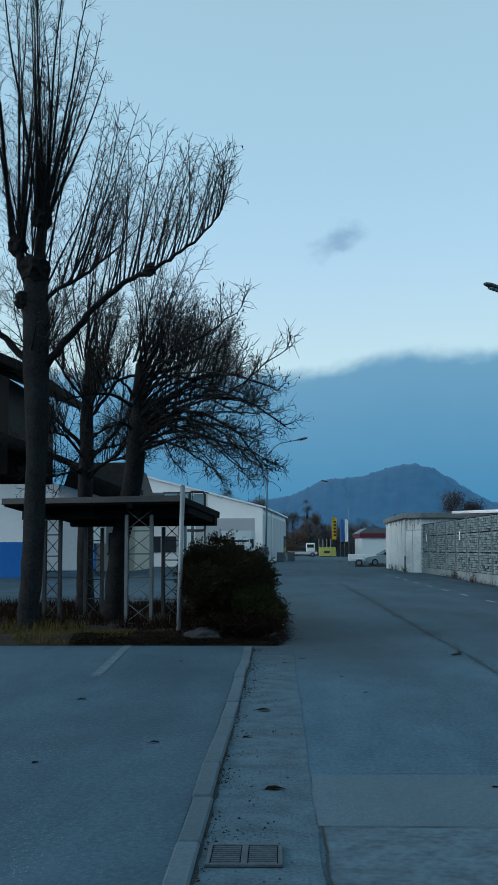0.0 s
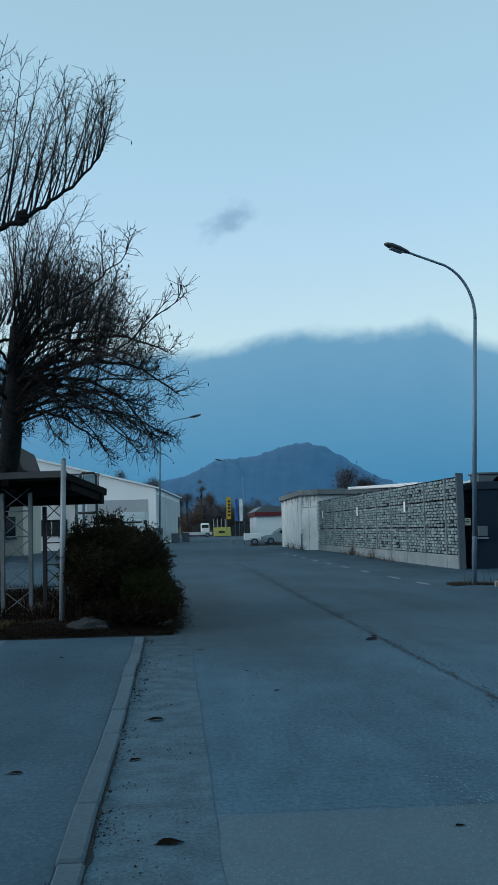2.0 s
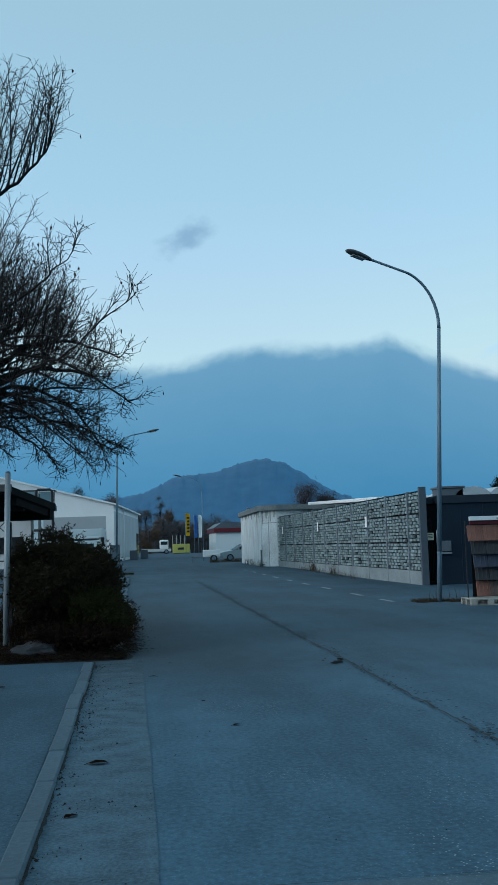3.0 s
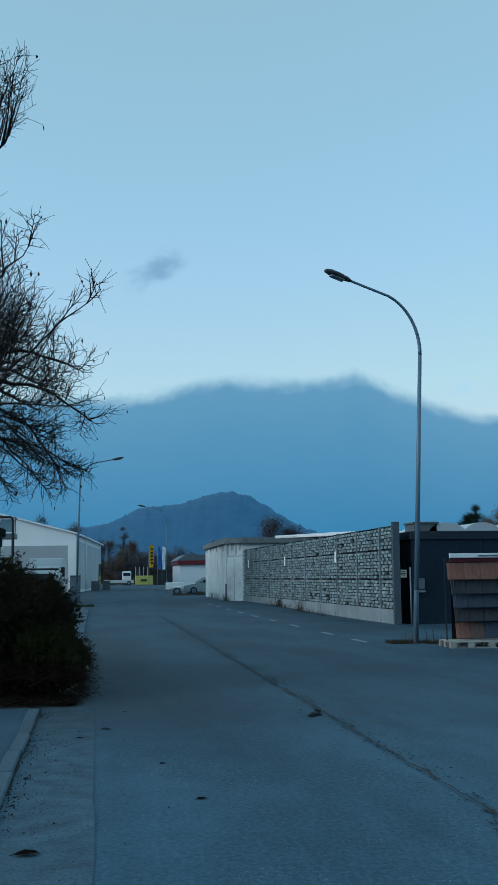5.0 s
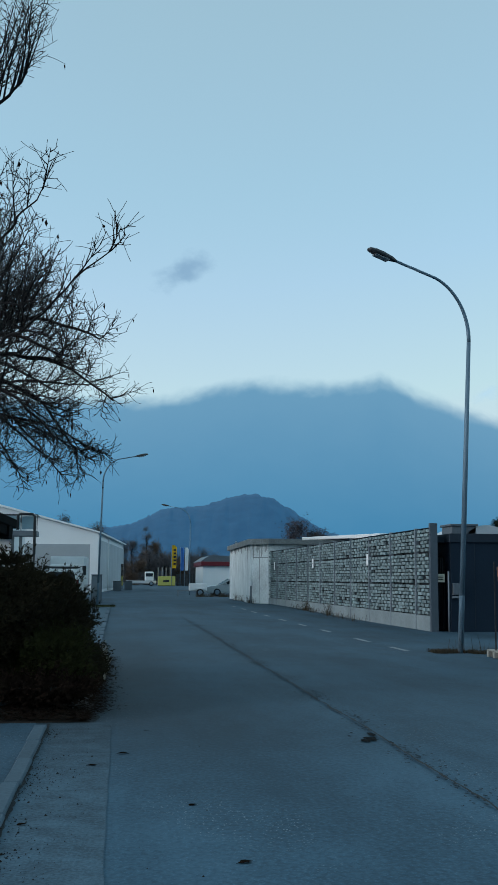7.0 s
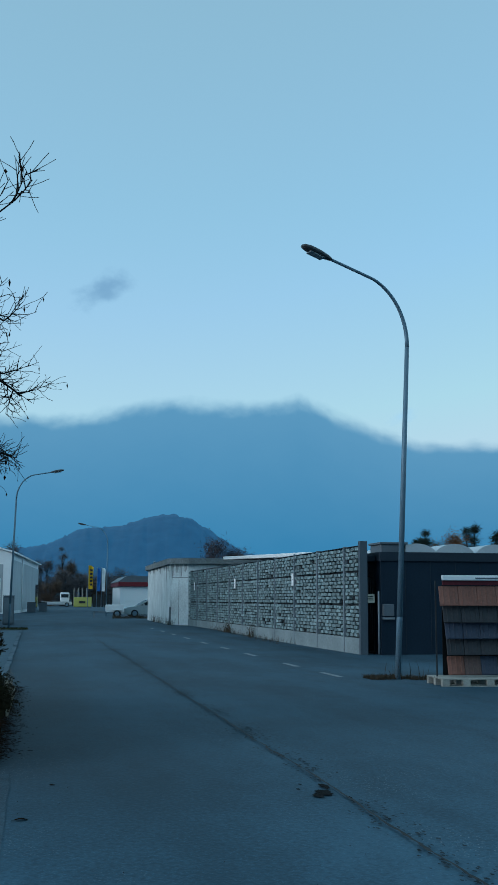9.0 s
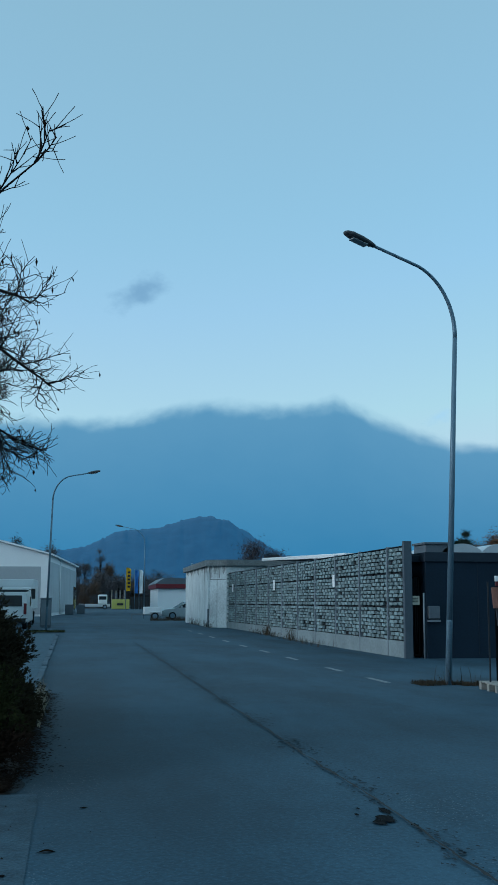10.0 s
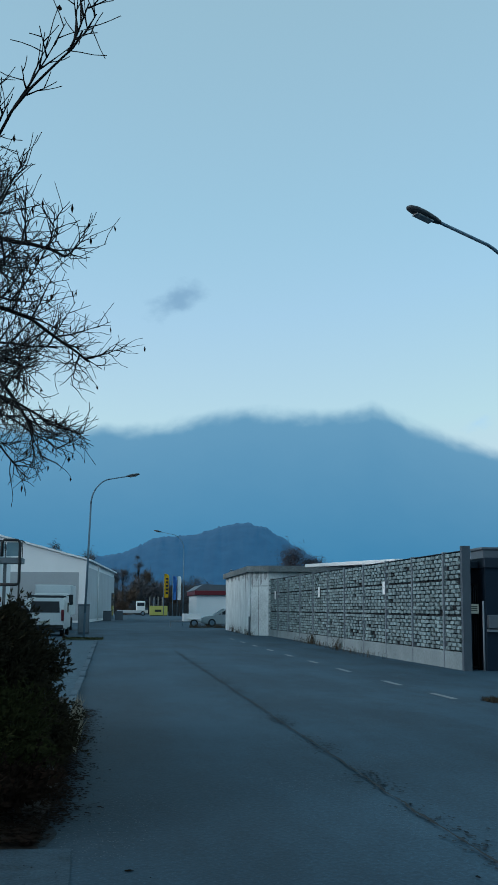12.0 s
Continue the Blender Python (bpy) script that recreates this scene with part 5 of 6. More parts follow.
for k in range(3400):
    x = rng.choice((rng.gauss(-0.2, 0.16), -0.37 + abs(rng.gauss(0, 0.06)))) if k % 9 else rng.uniform(0.2, 2.5)
    y = rng.uniform(4.5, 16.5)
    if k % 4 and not -0.37 < x < 0.22 or noise.noise((x * 3, y * 1.6, 17)) < rng.uniform(-0.3, 0.5):
        continue
    s = rng.uniform(0.003, 0.006) if rng.random() < 0.85 else rng.uniform(0.006, 0.012)
    b = len(vs)
    vs += [(x + s * dx, y + s * dy, 0.006 + s * dz) for dx, dy, dz in ((1, 0, 0), (-0.6, 0.9, 0), (-0.7, -0.8, 0), (0, 0, 0.9), (0.2, 0.1, -0.3))]
    fs += [(b, b + 1, b + 3), (b + 1, b + 2, b + 3), (b + 2, b, b + 3)]
tagged(loose("grit", vs, fs, SOIL), "loose grit and crumbs of soil in the gutter", "grit", kind="stuff")

# boulder in the bed
rb = bmesh.new()
bmesh.ops.create_icosphere(rb, subdivisions=4, radius=1)
for v in rb.verts:
    n0 = v.co.normalized()
    f = 1 + 0.25 * noise.noise(n0 * 1.7) + 0.08 * noise.noise(n0 * 6)
    v.co = Vector((n0.x * 0.36 * f, n0.y * 0.25 * f, max(-0.05, n0.z * 0.17 * f)))
rock = part("boulder", rb, ROCK)
rock.matrix_world = pose(-1.12, 17.45, 0.07)
tagged(rock, "flat grey boulder lying in the planting bed", "stone")

# slim pole at the shelter's corner
pole = thing("marker_pole", pose(-1.63, 18.3, 0), "slim galvanised pole standing beside the shelter", "pole")
part("pole", tube(bmesh.new(), [(0, 0, 0), (0.06, 0, 2.5)], 0.04, 12), POLE, pole)
part("cap", tube(bmesh.new(), [(0.06, 0, 2.5), (0.061, 0, 2.53)], [0.042, 0.02], 12), GALV, pole)


# ---------------------------------------------------------------- shelter
shelter = thing("shelter", pose(-1.62, 19.05, 0, 0, 0, -17), "open steel shelter with a flat black roof on lattice columns", "shelter")
tilt = Matrix.Translation((0, 0, 2.39)) @ Matrix.Rotation(radians(-6.5), 4, "X")
part("roof", block(-3.55, 0.0, 0.03, 1.85, -0.14, -0.02, 0.01, m=tilt), BLACKROOF, shelter)
part("fascia", block(-3.57, 0.02, -0.02, 0.03, -0.11, 0.0, 0.006, m=tilt), FASCIA, shelter, "grey sheet-metal fascia")
part("rear_beam", block(-3.0, 0.0, 1.6, 1.72, -0.3, -0.14, m=tilt), BLACKROOF, shelter)
part("front_beam", block(-3.5, -0.05, 0.62, 0.72, -0.3, -0.14, m=tilt), BLACKROOF, shelter)
for k in range(4):
    part("rafter", block(-2.9 + 0.93 * k, -2.82 + 0.93 * k, 0.32, 1.6, -0.26, -0.14, m=tilt), BLACKROOF, shelter)
part("lamp_box", block(-1.05, -0.93, -0.06, -0.02, 2.17, 2.27, 0.008), HOLE, shelter, "small grey box under the fascia")


def lattice(parent, x, y, width, height, turn, metal):
    m = pose(x, y, 0.03, 0, 0, turn)
    for s in (-0.5, 0.5):
        part("post", block(s * width - 0.032, s * width + 0.032, -0.032, 0.032, 0, height, 0.004, m=m), metal, parent)
    n = 5
    dz = height / n
    for k in range(n):
        part("rung", tube(bmesh.new(), [m @ Vector((-width / 2, 0, dz * k + 0.12)), m @ Vector((width / 2, 0, dz * k + 0.12))], 0.011, 6), metal, parent)
        for s in (-1, 1):
            part("brace", tube(bmesh.new(), [m @ Vector((-s * width / 2, 0, dz * k + 0.14)), m @ Vector((s * width / 2, 0, dz * (k + 1) + 0.08))], 0.008, 6), metal, parent)


lattice(shelter, -1.02, 0.42, 0.46, 2.05, 8, STEELGREY)
lattice(shelter, -0.885, 1.62, 0.33, 1.85, 8, BLACKSTEEL)
lattice(shelter, -2.97, 0.82, 0.3, 1.98, 8, BLACKSTEEL)
lattice(shelter, -2.5, 1.6, 0.33, 1.85, 8, BLACKSTEEL)


# ---------------------------------------------------------------- roof-tile display stand
stand = thing("tile_display", pose(7.36, 25.75, ground_z(7.8, 25.9), 0, 0, -4), "roof-tile sample stand with orange and dark tile panels on a pallet", "display stand")
for z0, z1, y0, h, materials in ((1.36, 1.70, 0.10, 0.10, (TILEORANGE,)), (1.07, 1.36, 0.16, 0.09, (TILEDARK,)), (0.79, 1.07, 0.22, 0.09, (TILEBLUE,)), (0.51, 0.79, 0.28, 0.09, (TILEDARK,)), (0.17, 0.49, 0.34, 0.09, (TILEORANGE, TILEBROWN, TILEBLUE, TILEDARK))):
    x_lo = {1.36: -0.08, 1.07: 0.0, 0.79: 0.05, 0.51: 0.09, 0.17: 0.12}[z0]
    n = 5
    for k in range(n):
        w = (1.62 - x_lo) / n
        m = Matrix.Translation((x_lo + k * w, y0, z0)) @ Matrix.Rotation(radians(-15), 4, "X")
        tb = bmesh.new()
        box(tb, 0.003, w - 0.003, -0.02, 0.012, 0.0, (z1 - z0) * 1.03, 0.006)
        for q in range(3):
            box(tb, w * (0.18 + 0.3 * q), w * (0.18 + 0.3 * q) + 0.018, -0.032, -0.018, 0.01, (z1 - z0), 0.004)
        bmesh.ops.transform(tb, matrix=m, verts=tb.verts)
        part("tile", tb, materials[min(k, len(materials) - 1)], stand)
part("red_board", block(-0.02, 1.6, 0.12, 0.16, 1.72, 1.80, 0.004), SIGNRED, stand, "dark red board")
part("header_board", block(-0.04, 1.62, 0.05, 0.12, 1.80, 1.89, 0.006), SHEDWHITE, stand, "white header board with a line of dark lettering")
part("text_bar", block(0.55, 1.05, 0.046, 0.0495, 1.825, 1.85), METER, stand)
for x in (-0.06, 1.58):
    part("post", block(x, x + 0.025, 0.45, 0.48, 0.14, 1.8, 0.003), BLACKSTEEL, stand)
part("back_board", block(0.05, 1.55, 0.42, 0.44, 0.16, 1.72), BLACKROOF, stand)
pallet = thing("pallet", pose(7.2, 25.6, ground_z(7.8, 25.9), 0, 0, -4), "weathered pale wooden pallet under the tile stand", "pallet")
for k in range(6):
    part("board", block(0.02, 1.75, 0.03 + 0.17 * k, 0.15 + 0.17 * k, 0.118, 0.14, 0.003), PALEWOOD, pallet)
for x in (0.02, 0.38, 0.8, 1.22, 1.62):
    for y in (0.02, 0.45, 0.88):
        part("block", block(x, x + 0.13, y, y + 0.12, 0.022, 0.116, 0.004), PALEWOOD, pallet)
for y in (0.02, 0.45, 0.88):
    part("runner", block(0.02, 1.75, y, y + 0.12, 0.0, 0.02, 0.002), PALEWOOD, pallet)


# ---------------------------------------------------------------- white gabled warehouse
wm = pose(-1.75, 115, 0, 0, 0, -4.0)
shed = thing("warehouse", wm, "white gabled warehouse with grey cladding panels", "warehouse")
part("wall", prism([(-28, 0), (0, 0), (0, 5.75), (-14, 9.4), (-28, 5.75)], 0, 38), SHEDWHITE, shed)
part("gable_cladding", block(-27.3, -0.75, -0.06, 0.0, 0.2, 4.65), SHEDGREY, shed, "grey lower cladding")
for k in range(16):
    part("cladding_panel", block(0.0, 0.05, 0.2 + 2.36 * k, 2.5 + 2.36 * k, 0.3, 5.15, 0.01), SHEDSIDE, shed)
part("roof", prism([(0.35, 5.7), (0.35, 5.86), (-14, 9.62), (-28.35, 5.86), (-28.35, 5.7), (-14, 9.42)], -0.35, 38.3), SHEDWHITE, shed)
part("corner_post", block(-0.72, 0.06, -0.09, 0.0, 0, 5.7), SHEDWHITE, shed)
part("downpipe", tube(bmesh.new(), [(0.1, 12, 0.1), (0.1, 12, 5.6)], 0.07, 8), SHEDWHITE, shed)
part("window_band", block(-27, -9.5, -0.12, -0.06, 0.4, 1.6), GLASSDARK, shed, "dark window band")
part("side_door", block(0.05, 0.09, 33, 37, 0.0, 3.2), GLASSDARK, shed)

# ---------------------------------------------------------------- office building with a balcony
office = thing("office_building", pose(0, 0, 0), "pale flat-roofed office building with a glazed balcony", "building")
part("wall", block(-30, -8.0, 94, 106, 0, 6.0), SHEDWHITE, office)
part("roof", block(-30.3, -7.7, 93.6, 106.3, 6.0, 6.25, 0.03), METER, office)
for z in (1.2, 4.55):
    for k in range(7):
        w = part("window", block(-29.3 + 3.0 * k, -26.7 + 3.0 * k, 93.93, 94.0, z, z + 1.35), GLASSDARK, office)
        part("frame", block(-28.03 + 3.0 * k, -27.95 + 3.0 * k, 93.9, 93.93, z, z + 1.35), SHEDGREY, w)
balcony = part("balcony", block(-9.6, -5.95, 91.8, 94.0, 4.55, 4.95, 0.02), GALVP, office, "grey balcony slab")
part("railing", block(-9.6, -5.95, 91.8, 91.86, 6.12, 6.2), BLACKSTEEL, balcony)
for x in (-9.6, -8.4, -7.2, -5.99):
    part("rail_post", block(x, x + 0.05, 91.8, 91.86, 4.95, 6.12), BLACKSTEEL, balcony)
for x in (-9.5, -8.3, -7.1):
    part("pane", block(x, x + 1.05, 91.82, 91.83, 5.05, 6.05), RAILGLASS, balcony, "bluish glass railing pane")
part("rail_side", block(-6.0, -5.95, 91.86, 94, 6.12, 6.2), BLACKSTEEL, balcony)
for x in (-7.9, -7.3):
    part("column", block(x, x + 0.22, 92.0, 92.22, 0, 4.55), STEELGREY, office)

duct = [(-7.6, 91.6, 3.0), (-6.3, 91.6, 3.0), (-6.12, 91.6, 3.15), (-6.12, 91.6, 6.0), (-6.3, 91.6, 6.2), (-7.25, 91.6, 6.2), (-7.4, 91.6, 6.05), (-7.4, 91.6, 5.0)]
part("duct", tube(bmesh.new(), duct, 0.11, 10), BLACKSTEEL, office, "dark looping duct pipe on the building's corner")
part("duct_post", tube(bmesh.new(), [(-6.12, 91.6, 0.0), (-6.12, 91.6, 3.1)], 0.07, 8), BLACKSTEEL, office)

# ---------------------------------------------------------------- chalet-like hall with a blue base
chalet = thing("blue_white_hall", pose(0, 0, 0), "white hall with a bright blue base band and dark overhanging roof", "building")
part("wall", block(-30, -11.6, 58, 74, 1.85, 4.9), SHEDWHITE, chalet)
part("base_band", block(-30, -12.2, 57.96, 74, 0, 1.85), BLUEPAINT, chalet, "bright blue painted base band")
part("door", block(-12.2, -10.2, 57.9, 60.9, 0.35, 3.2, 0.02), SHEDSIDE, chalet, "pale roller door box")
part("step", block(-12.4, -10.0, 57.4, 58.2, 0.0, 0.3, 0.02), CONCRETE, chalet)
part("roof", prism([(-9.2, 5.1), (-9.2, 5.45), (-22, 10.6), (-34, 5.6), (-34, 5.2), (-22, 10.2)], 54.5, 75), BLACKROOF, chalet, "dark overhanging roof")
part("dormer_roof", prism([(-12.8, 10.5), (-12.8, 11.0), (-22, 15.0), (-30, 11.4), (-30, 11.0), (-22, 14.6)], 57, 72), BLACKROOF, chalet)
part("upper_wall", prism([(-28, 5.5), (-14.6, 5.5), (-14.6, 10.7), (-22, 14.4), (-28, 11.5)], 59, 71), WOODDARK, chalet, "dark timber upper wall")

house = thing("tiled_house", pose(0, 0, 0), "beige house with a brown tiled roof behind the trees", "house")
part("wall", block(-14.5, -9.9, 76, 86, 0, 4.3), BEIGE, house)
part("roof", prism([(-15.2, 4.2), (-9.4, 4.2), (-9.4, 4.45), (-10.4, 7.4), (-14.2, 7.4), (-15.2, 4.45)], 75.4, 86.5), ROOFTILE, house, "brown tiled roof")
for k in range(2):
    w = part("window", block(-13.9 + 2.2 * k, -12.6 + 2.2 * k, 75.95, 76.0, 1.2, 2.6), GLASSDARK, house)
    part("sill", block(-14.0 + 2.2 * k, -12.5 + 2.2 * k, 75.85, 75.95, 1.1, 1.2), CONCRETE, w)


# ---------------------------------------------------------------- vehicles
def wheel(parent, x, y, r, w, side):
    wh = part("wheel", tube(bmesh.new(), [(x, y - w / 2, r), (x, y - w / 2 + 0.02, r), (x, y + w / 2 - 0.02, r), (x, y + w / 2, r)], [r * 0.92, r, r, r * 0.92], 18), TYRE, parent, "black tyre")
    part("rim", tube(bmesh.new(), [(x, y + side * (w / 2 + 0.004), r), (x, y + side * (w / 2 + 0.012), r)], [r * 0.62, r * 0.55], 14), GALV, wh)


def profile_body(outline, width, bevel=0.06):
    bm = prism(outline, -width / 2, width / 2)
    bmesh.ops.bevel(bm, geom=[e for e in bm.edges if abs(e.verts[0].co.y - e.verts[1].co.y) < 0.01], offset=bevel, segments=2, affect="EDGES")
    return bm


def estate_car(m, label, paint):
    """Nose points to local -x."""
    c = thing("car", m, label, "car")
    part("body", profile_body([(0, 0.3), (0, 0.62), (0.25, 0.78), (1.15, 0.9), (4.3, 0.92), (4.4, 0.6), (4.35, 0.28), (3.9, 0.22), (0.4, 0.22)], 1.74), paint, c)
    part("cabin", profile_body([(1.1, 0.88), (1.95, 1.4), (3.6, 1.44), (4.2, 1.25), (4.3, 0.9)], 1.56, 0.05), paint, c)
    for x0, x1, x2, x3 in ((1.35, 2.0, 2.62, 2.62), (2.7, 2.7, 3.4, 3.5), (3.58, 3.48, 3.95, 4.12)):
        for s in (-1, 1):
            b = bmesh.new()
            vs = [b.verts.new((x, s * (0.785 + 0.003), z)) for x, z in ((x0, 0.94), (x1, 1.33), (x2, 1.35), (x3, 0.95))]
            b.faces.new(vs if s < 0 else vs[::-1])
            bmesh.ops.solidify(b, geom=b.faces[:], thickness=0.012)
            part("window", b, GLASSDARK, c)
    b = bmesh.new()
    vs = [b.verts.new(p) for p in ((1.12, -0.68, 0.93), (1.9, -0.64, 1.385), (1.9, 0.64, 1.385), (1.12, 0.68, 0.93))]
    b.faces.new(vs[::-1])
    bmesh.ops.solidify(b, geom=b.faces[:], thickness=0.012)
    part("windscreen", b, GLASSDARK, c)
    for x in (0.85, 3.5):
        for s in (-1, 1):
            wheel(c, x, s * 0.78, 0.31, 0.2, s)
    for s in (-1, 1):
        part("headlight", block(0.02, 0.2, s * 0.68 - 0.16, s * 0.68 + 0.16, 0.58, 0.7, 0.02), LENS, c)
        part("tail_light", block(4.3, 4.4, s * 0.72 - 0.1, s * 0.72 + 0.1, 0.62, 0.85, 0.01), SIGNRED, c)
        part("mirror", block(1.5, 1.62, s * 0.95 - 0.08, s * 0.95 + 0.05, 0.92, 1.06, 0.02), paint, c)
    return c


def van(m, label):
    """Rear doors face local -x."""
    c = thing("van", m, label, "van")
    part("body", profile_body([(0, 0.35), (0.02, 1.15), (0.14, 1.86), (3.2, 1.9), (4.0, 1.15), (4.75, 0.98), (4.85, 0.4), (4.6, 0.3), (0.2, 0.3)], 1.86, 0.08), VANWHITE, c)
    b = bmesh.new()
    vs = [b.verts.new(p) for p in ((0.004, -0.72, 1.15), (0.094, -0.68, 1.7), (0.094, 0.68, 1.7), (0.004, 0.72, 1.15))]
    b.faces.new(vs[::-1])
    bmesh.ops.solidify(b, geom=b.faces[:], thickness=0.03)
    part("rear_window", b, GLASSDARK, c)
    part("bumper", block(-0.07, 0.12, -0.9, 0.9, 0.33, 0.55, 0.03), BLACKSTEEL, c)
    for s in (-1, 1):
        part("tail_light", block(-0.02, 0.12, s * 0.86 - 0.07, s * 0.86 + 0.07, 0.75, 1.3, 0.015), SIGNRED, c, "red tail light")
        part("side_window", block(2.2, 3.1, s * 0.93 - 0.006, s * 0.93 + 0.006, 1.15, 1.65), GLASSDARK, c)
        for x in (0.95, 3.9):
            wheel(c, x, s * 0.8, 0.33, 0.22, s)
    for x in (0.5, 2.2):
        part("roof_bar", block(x, x + 0.06, -0.85, 0.85, 1.92, 2.0, 0.01), BLACKSTEEL, c, "black roof bar")
    part("number_plate", block(-0.085, -0.07, -0.26, 0.26, 0.62, 0.73), SIGNWHITE, c)
    return c


def box_truck(m, label):
    """Cab faces local -x."""
    c = thing("box_truck", m, label, "truck")
    part("cargo_box", block(1.9, 6.4, -1.08, 1.08, 0.95, 2.75, 0.03), VANWHITE, c)
    part("cab", profile_body([(0, 0.45), (0.0, 1.25), (0.35, 2.2), (1.75, 2.25), (1.8, 0.5)], 1.95, 0.06), VANWHITE, c)
    part("windscreen", block(0.1, 0.16, -0.82, 0.82, 1.4, 2.0, 0.01, m=Matrix.Translation((0, 0, 0)) @ Matrix.Rotation(0, 4, "Y")), GLASSDARK, c)
    part("bumper", block(-0.08, 0.15, -0.98, 0.98, 0.4, 0.7, 0.03), BLACKSTEEL, c)
    part("chassis", block(0.4, 6.3, -0.5, 0.5, 0.6, 0.93), BLACKSTEEL, c)
    for s in (-1, 1):
        part("mirror", block(0.1, 0.25, s * 1.2 - 0.12, s * 1.2 + 0.12, 1.55, 2.15, 0.03), BLACKSTEEL, c, "black wing mirror")
        part("mirror_arm", tube(bmesh.new(), [(0.25, s * 0.95, 2.1), (0.18, s * 1.2, 2.1)], 0.02, 6), BLACKSTEEL, c)
        part("headlight", block(-0.03, 0.1, s * 0.75 - 0.16, s * 0.75 + 0.16, 0.75, 0.95, 0.02), LENS, c)
        for x in (0.9, 5.0):
            wheel(c, x, s * 0.85, 0.4, 0.25, s)
    return c


def flatbed(m, label):
    """Nose points to local -x."""
    c = thing("pickup_truck", m, label, "truck")
    part("cab", profile_body([(0, 0.45), (0, 0.95), (0.6, 1.12), (1.2, 2.05), (2.6, 2.1), (2.65, 0.5)], 1.9, 0.06), VANWHITE, c)
    for x0, x1 in ((1.15, 1.75), (1.9, 2.45)):
        for s in (-1, 1):
            part("side_window", block(x0, x1, s * 0.955 - 0.006, s * 0.955 + 0.006, 1.25, 1.9), GLASSDARK, c)
    part("bed", block(2.75, 5.3, -0.98, 0.98, 0.75, 0.95, 0.02), GALVP, c)
    for s in (-1, 1):
        part("side_board", block(2.75, 5.3, s * 0.98 - 0.02, s * 0.98 + 0.02, 0.95, 1.25), GALVP, c)
        for x in (0.9, 4.3):
            wheel(c, x, s * 0.8, 0.36, 0.22, s)
        part("headlight", block(-0.03, 0.08, s * 0.7 - 0.15, s * 0.7 + 0.15, 0.75, 0.95, 0.02), LENS, c)
    for k in range(5):
        part("load", block(2.85 + 0.48 * k, 3.27 + 0.48 * k, -0.85, 0.85, 0.96, 1.85, 0.05), YELLOW, c, "bright yellow cases on the bed")
    return c


van(pose(-2.75, 66, 0, 0, 0, 88), "white panel van with black roof bars seen from behind")
box_truck(pose(-3.05, 76, 0, 0, 0, 88), "white box truck with black wing mirrors parked beside the street")
flatbed(pose(-9.3, 108, 0, 0, 0, 2), "white flatbed pickup truck loaded with yellow cases")
estate_car(pose(7.3, 96, 0, 0, 0, 4), "silver estate car parked behind the concrete hut", SILVER)
estate_car(pose(-4.7, 60, 0, 0, 0, 82), "dark blue car parked behind the shelter", CARBLUE)

trailer = thing("trailer", pose(5.9, 93.5, 0), "small white box trailer with one visible wheel", "trailer")
part("box", block(0, 1.35, 0, 1.6, 0.42, 1.0, 0.04), VANWHITE, trailer)
part("fender", block(0.45, 1.15, -0.16, 0.0, 0.55, 0.68, 0.03), VANWHITE, trailer)
wheel(trailer, 0.8, -0.08, 0.3, 0.16, -1)
part("drawbar", block(-1.0, 0.0, 0.75, 0.85, 0.4, 0.48), GALVP, trailer)
part("jockey_foot", block(-0.95, -0.85, 0.76, 0.84, 0.0, 0.42), GALVP, trailer)

cabinet = thing("utility_cabinet", pose(-0.95, 70.5, 0), "slim grey utility cabinet beside the far lamp", "utility box")
part("body", block(-0.3, 0.3, -0.15, 0.15, 0, 1.55, 0.02), METER, cabinet)
part("lid", block(-0.32, 0.32, -0.17, 0.17, 1.55, 1.6, 0.01), GALVP, cabinet)
part("door", block(-0.26, 0.26, -0.16, -0.15, 0.12, 1.48), GALVP, cabinet)
for k in range(2):
    p = thing("crate", pose(0.2 + 1.3 * k, 130 + 9 * k, 0), "grey stacked crate beside the warehouse", "crate", "crates by the warehouse")
    part("body", block(-0.45, 0.45, -0.4, 0.4, 0, 1.0, 0.03), METER, p)
    part("lid", block(-0.47, 0.47, -0.42, 0.42, 1.0, 1.06, 0.01), BLACKSTEEL, p)

# ---------------------------------------------------------------- far yard: skip, flags, red-trimmed building
skip = thing("container", pose(7.5, 208, 0), "pale yellow steel container at the end of the street", "container")
part("body", block(0, 3.1, 0, 2, 0.1, 1.75, 0.04), YELLOWPALE, skip)
for k in range(6):
    part("rib", block(0.1 + 0.57 * k, 0.18 + 0.57 * k, -0.05, 0, 0.15, 1.7), YELLOWPALE, skip)
part("text_bar", block(0.9, 2.0, -0.06, -0.052, 0.7, 1.1), BLACKSTEEL, skip)
part("skid", block(0.1, 3.0, 0.1, 1.9, 0, 0.1), BLACKSTEEL, skip)
lorry = thing("parked_truck", pose(4.2, 209, 0), "white flat truck parked at the end of the street", "truck")
part("cab", block(0.9, 2.5, 0, 2, 0.9, 2.6, 0.15), VANWHITE, lorry)
part("window", block(1.05, 2.35, -0.01, 0.0, 1.7, 2.3), GLASSDARK, lorry)
part("bed", block(-2.5, 3.0, 0, 2, 0.45, 0.95, 0.03), SHEDSIDE, lorry)
for x in (-1.8, 2.1):
    wheel(lorry, x, 0.1, 0.42, 0.25, -1)
rack = thing("steel_rack", pose(7.6, 214, 0), "pale upright steel posts of a rack", "rack")
for k in range(4):
    part("post", block(0.75 * k, 0.75 * k + 0.14, 0, 0.14, 0, 3.4), PALEWOOD, rack)
part("shelf", block(0, 2.4, 0, 0.9, 1.2, 1.3), PALEWOOD, rack)
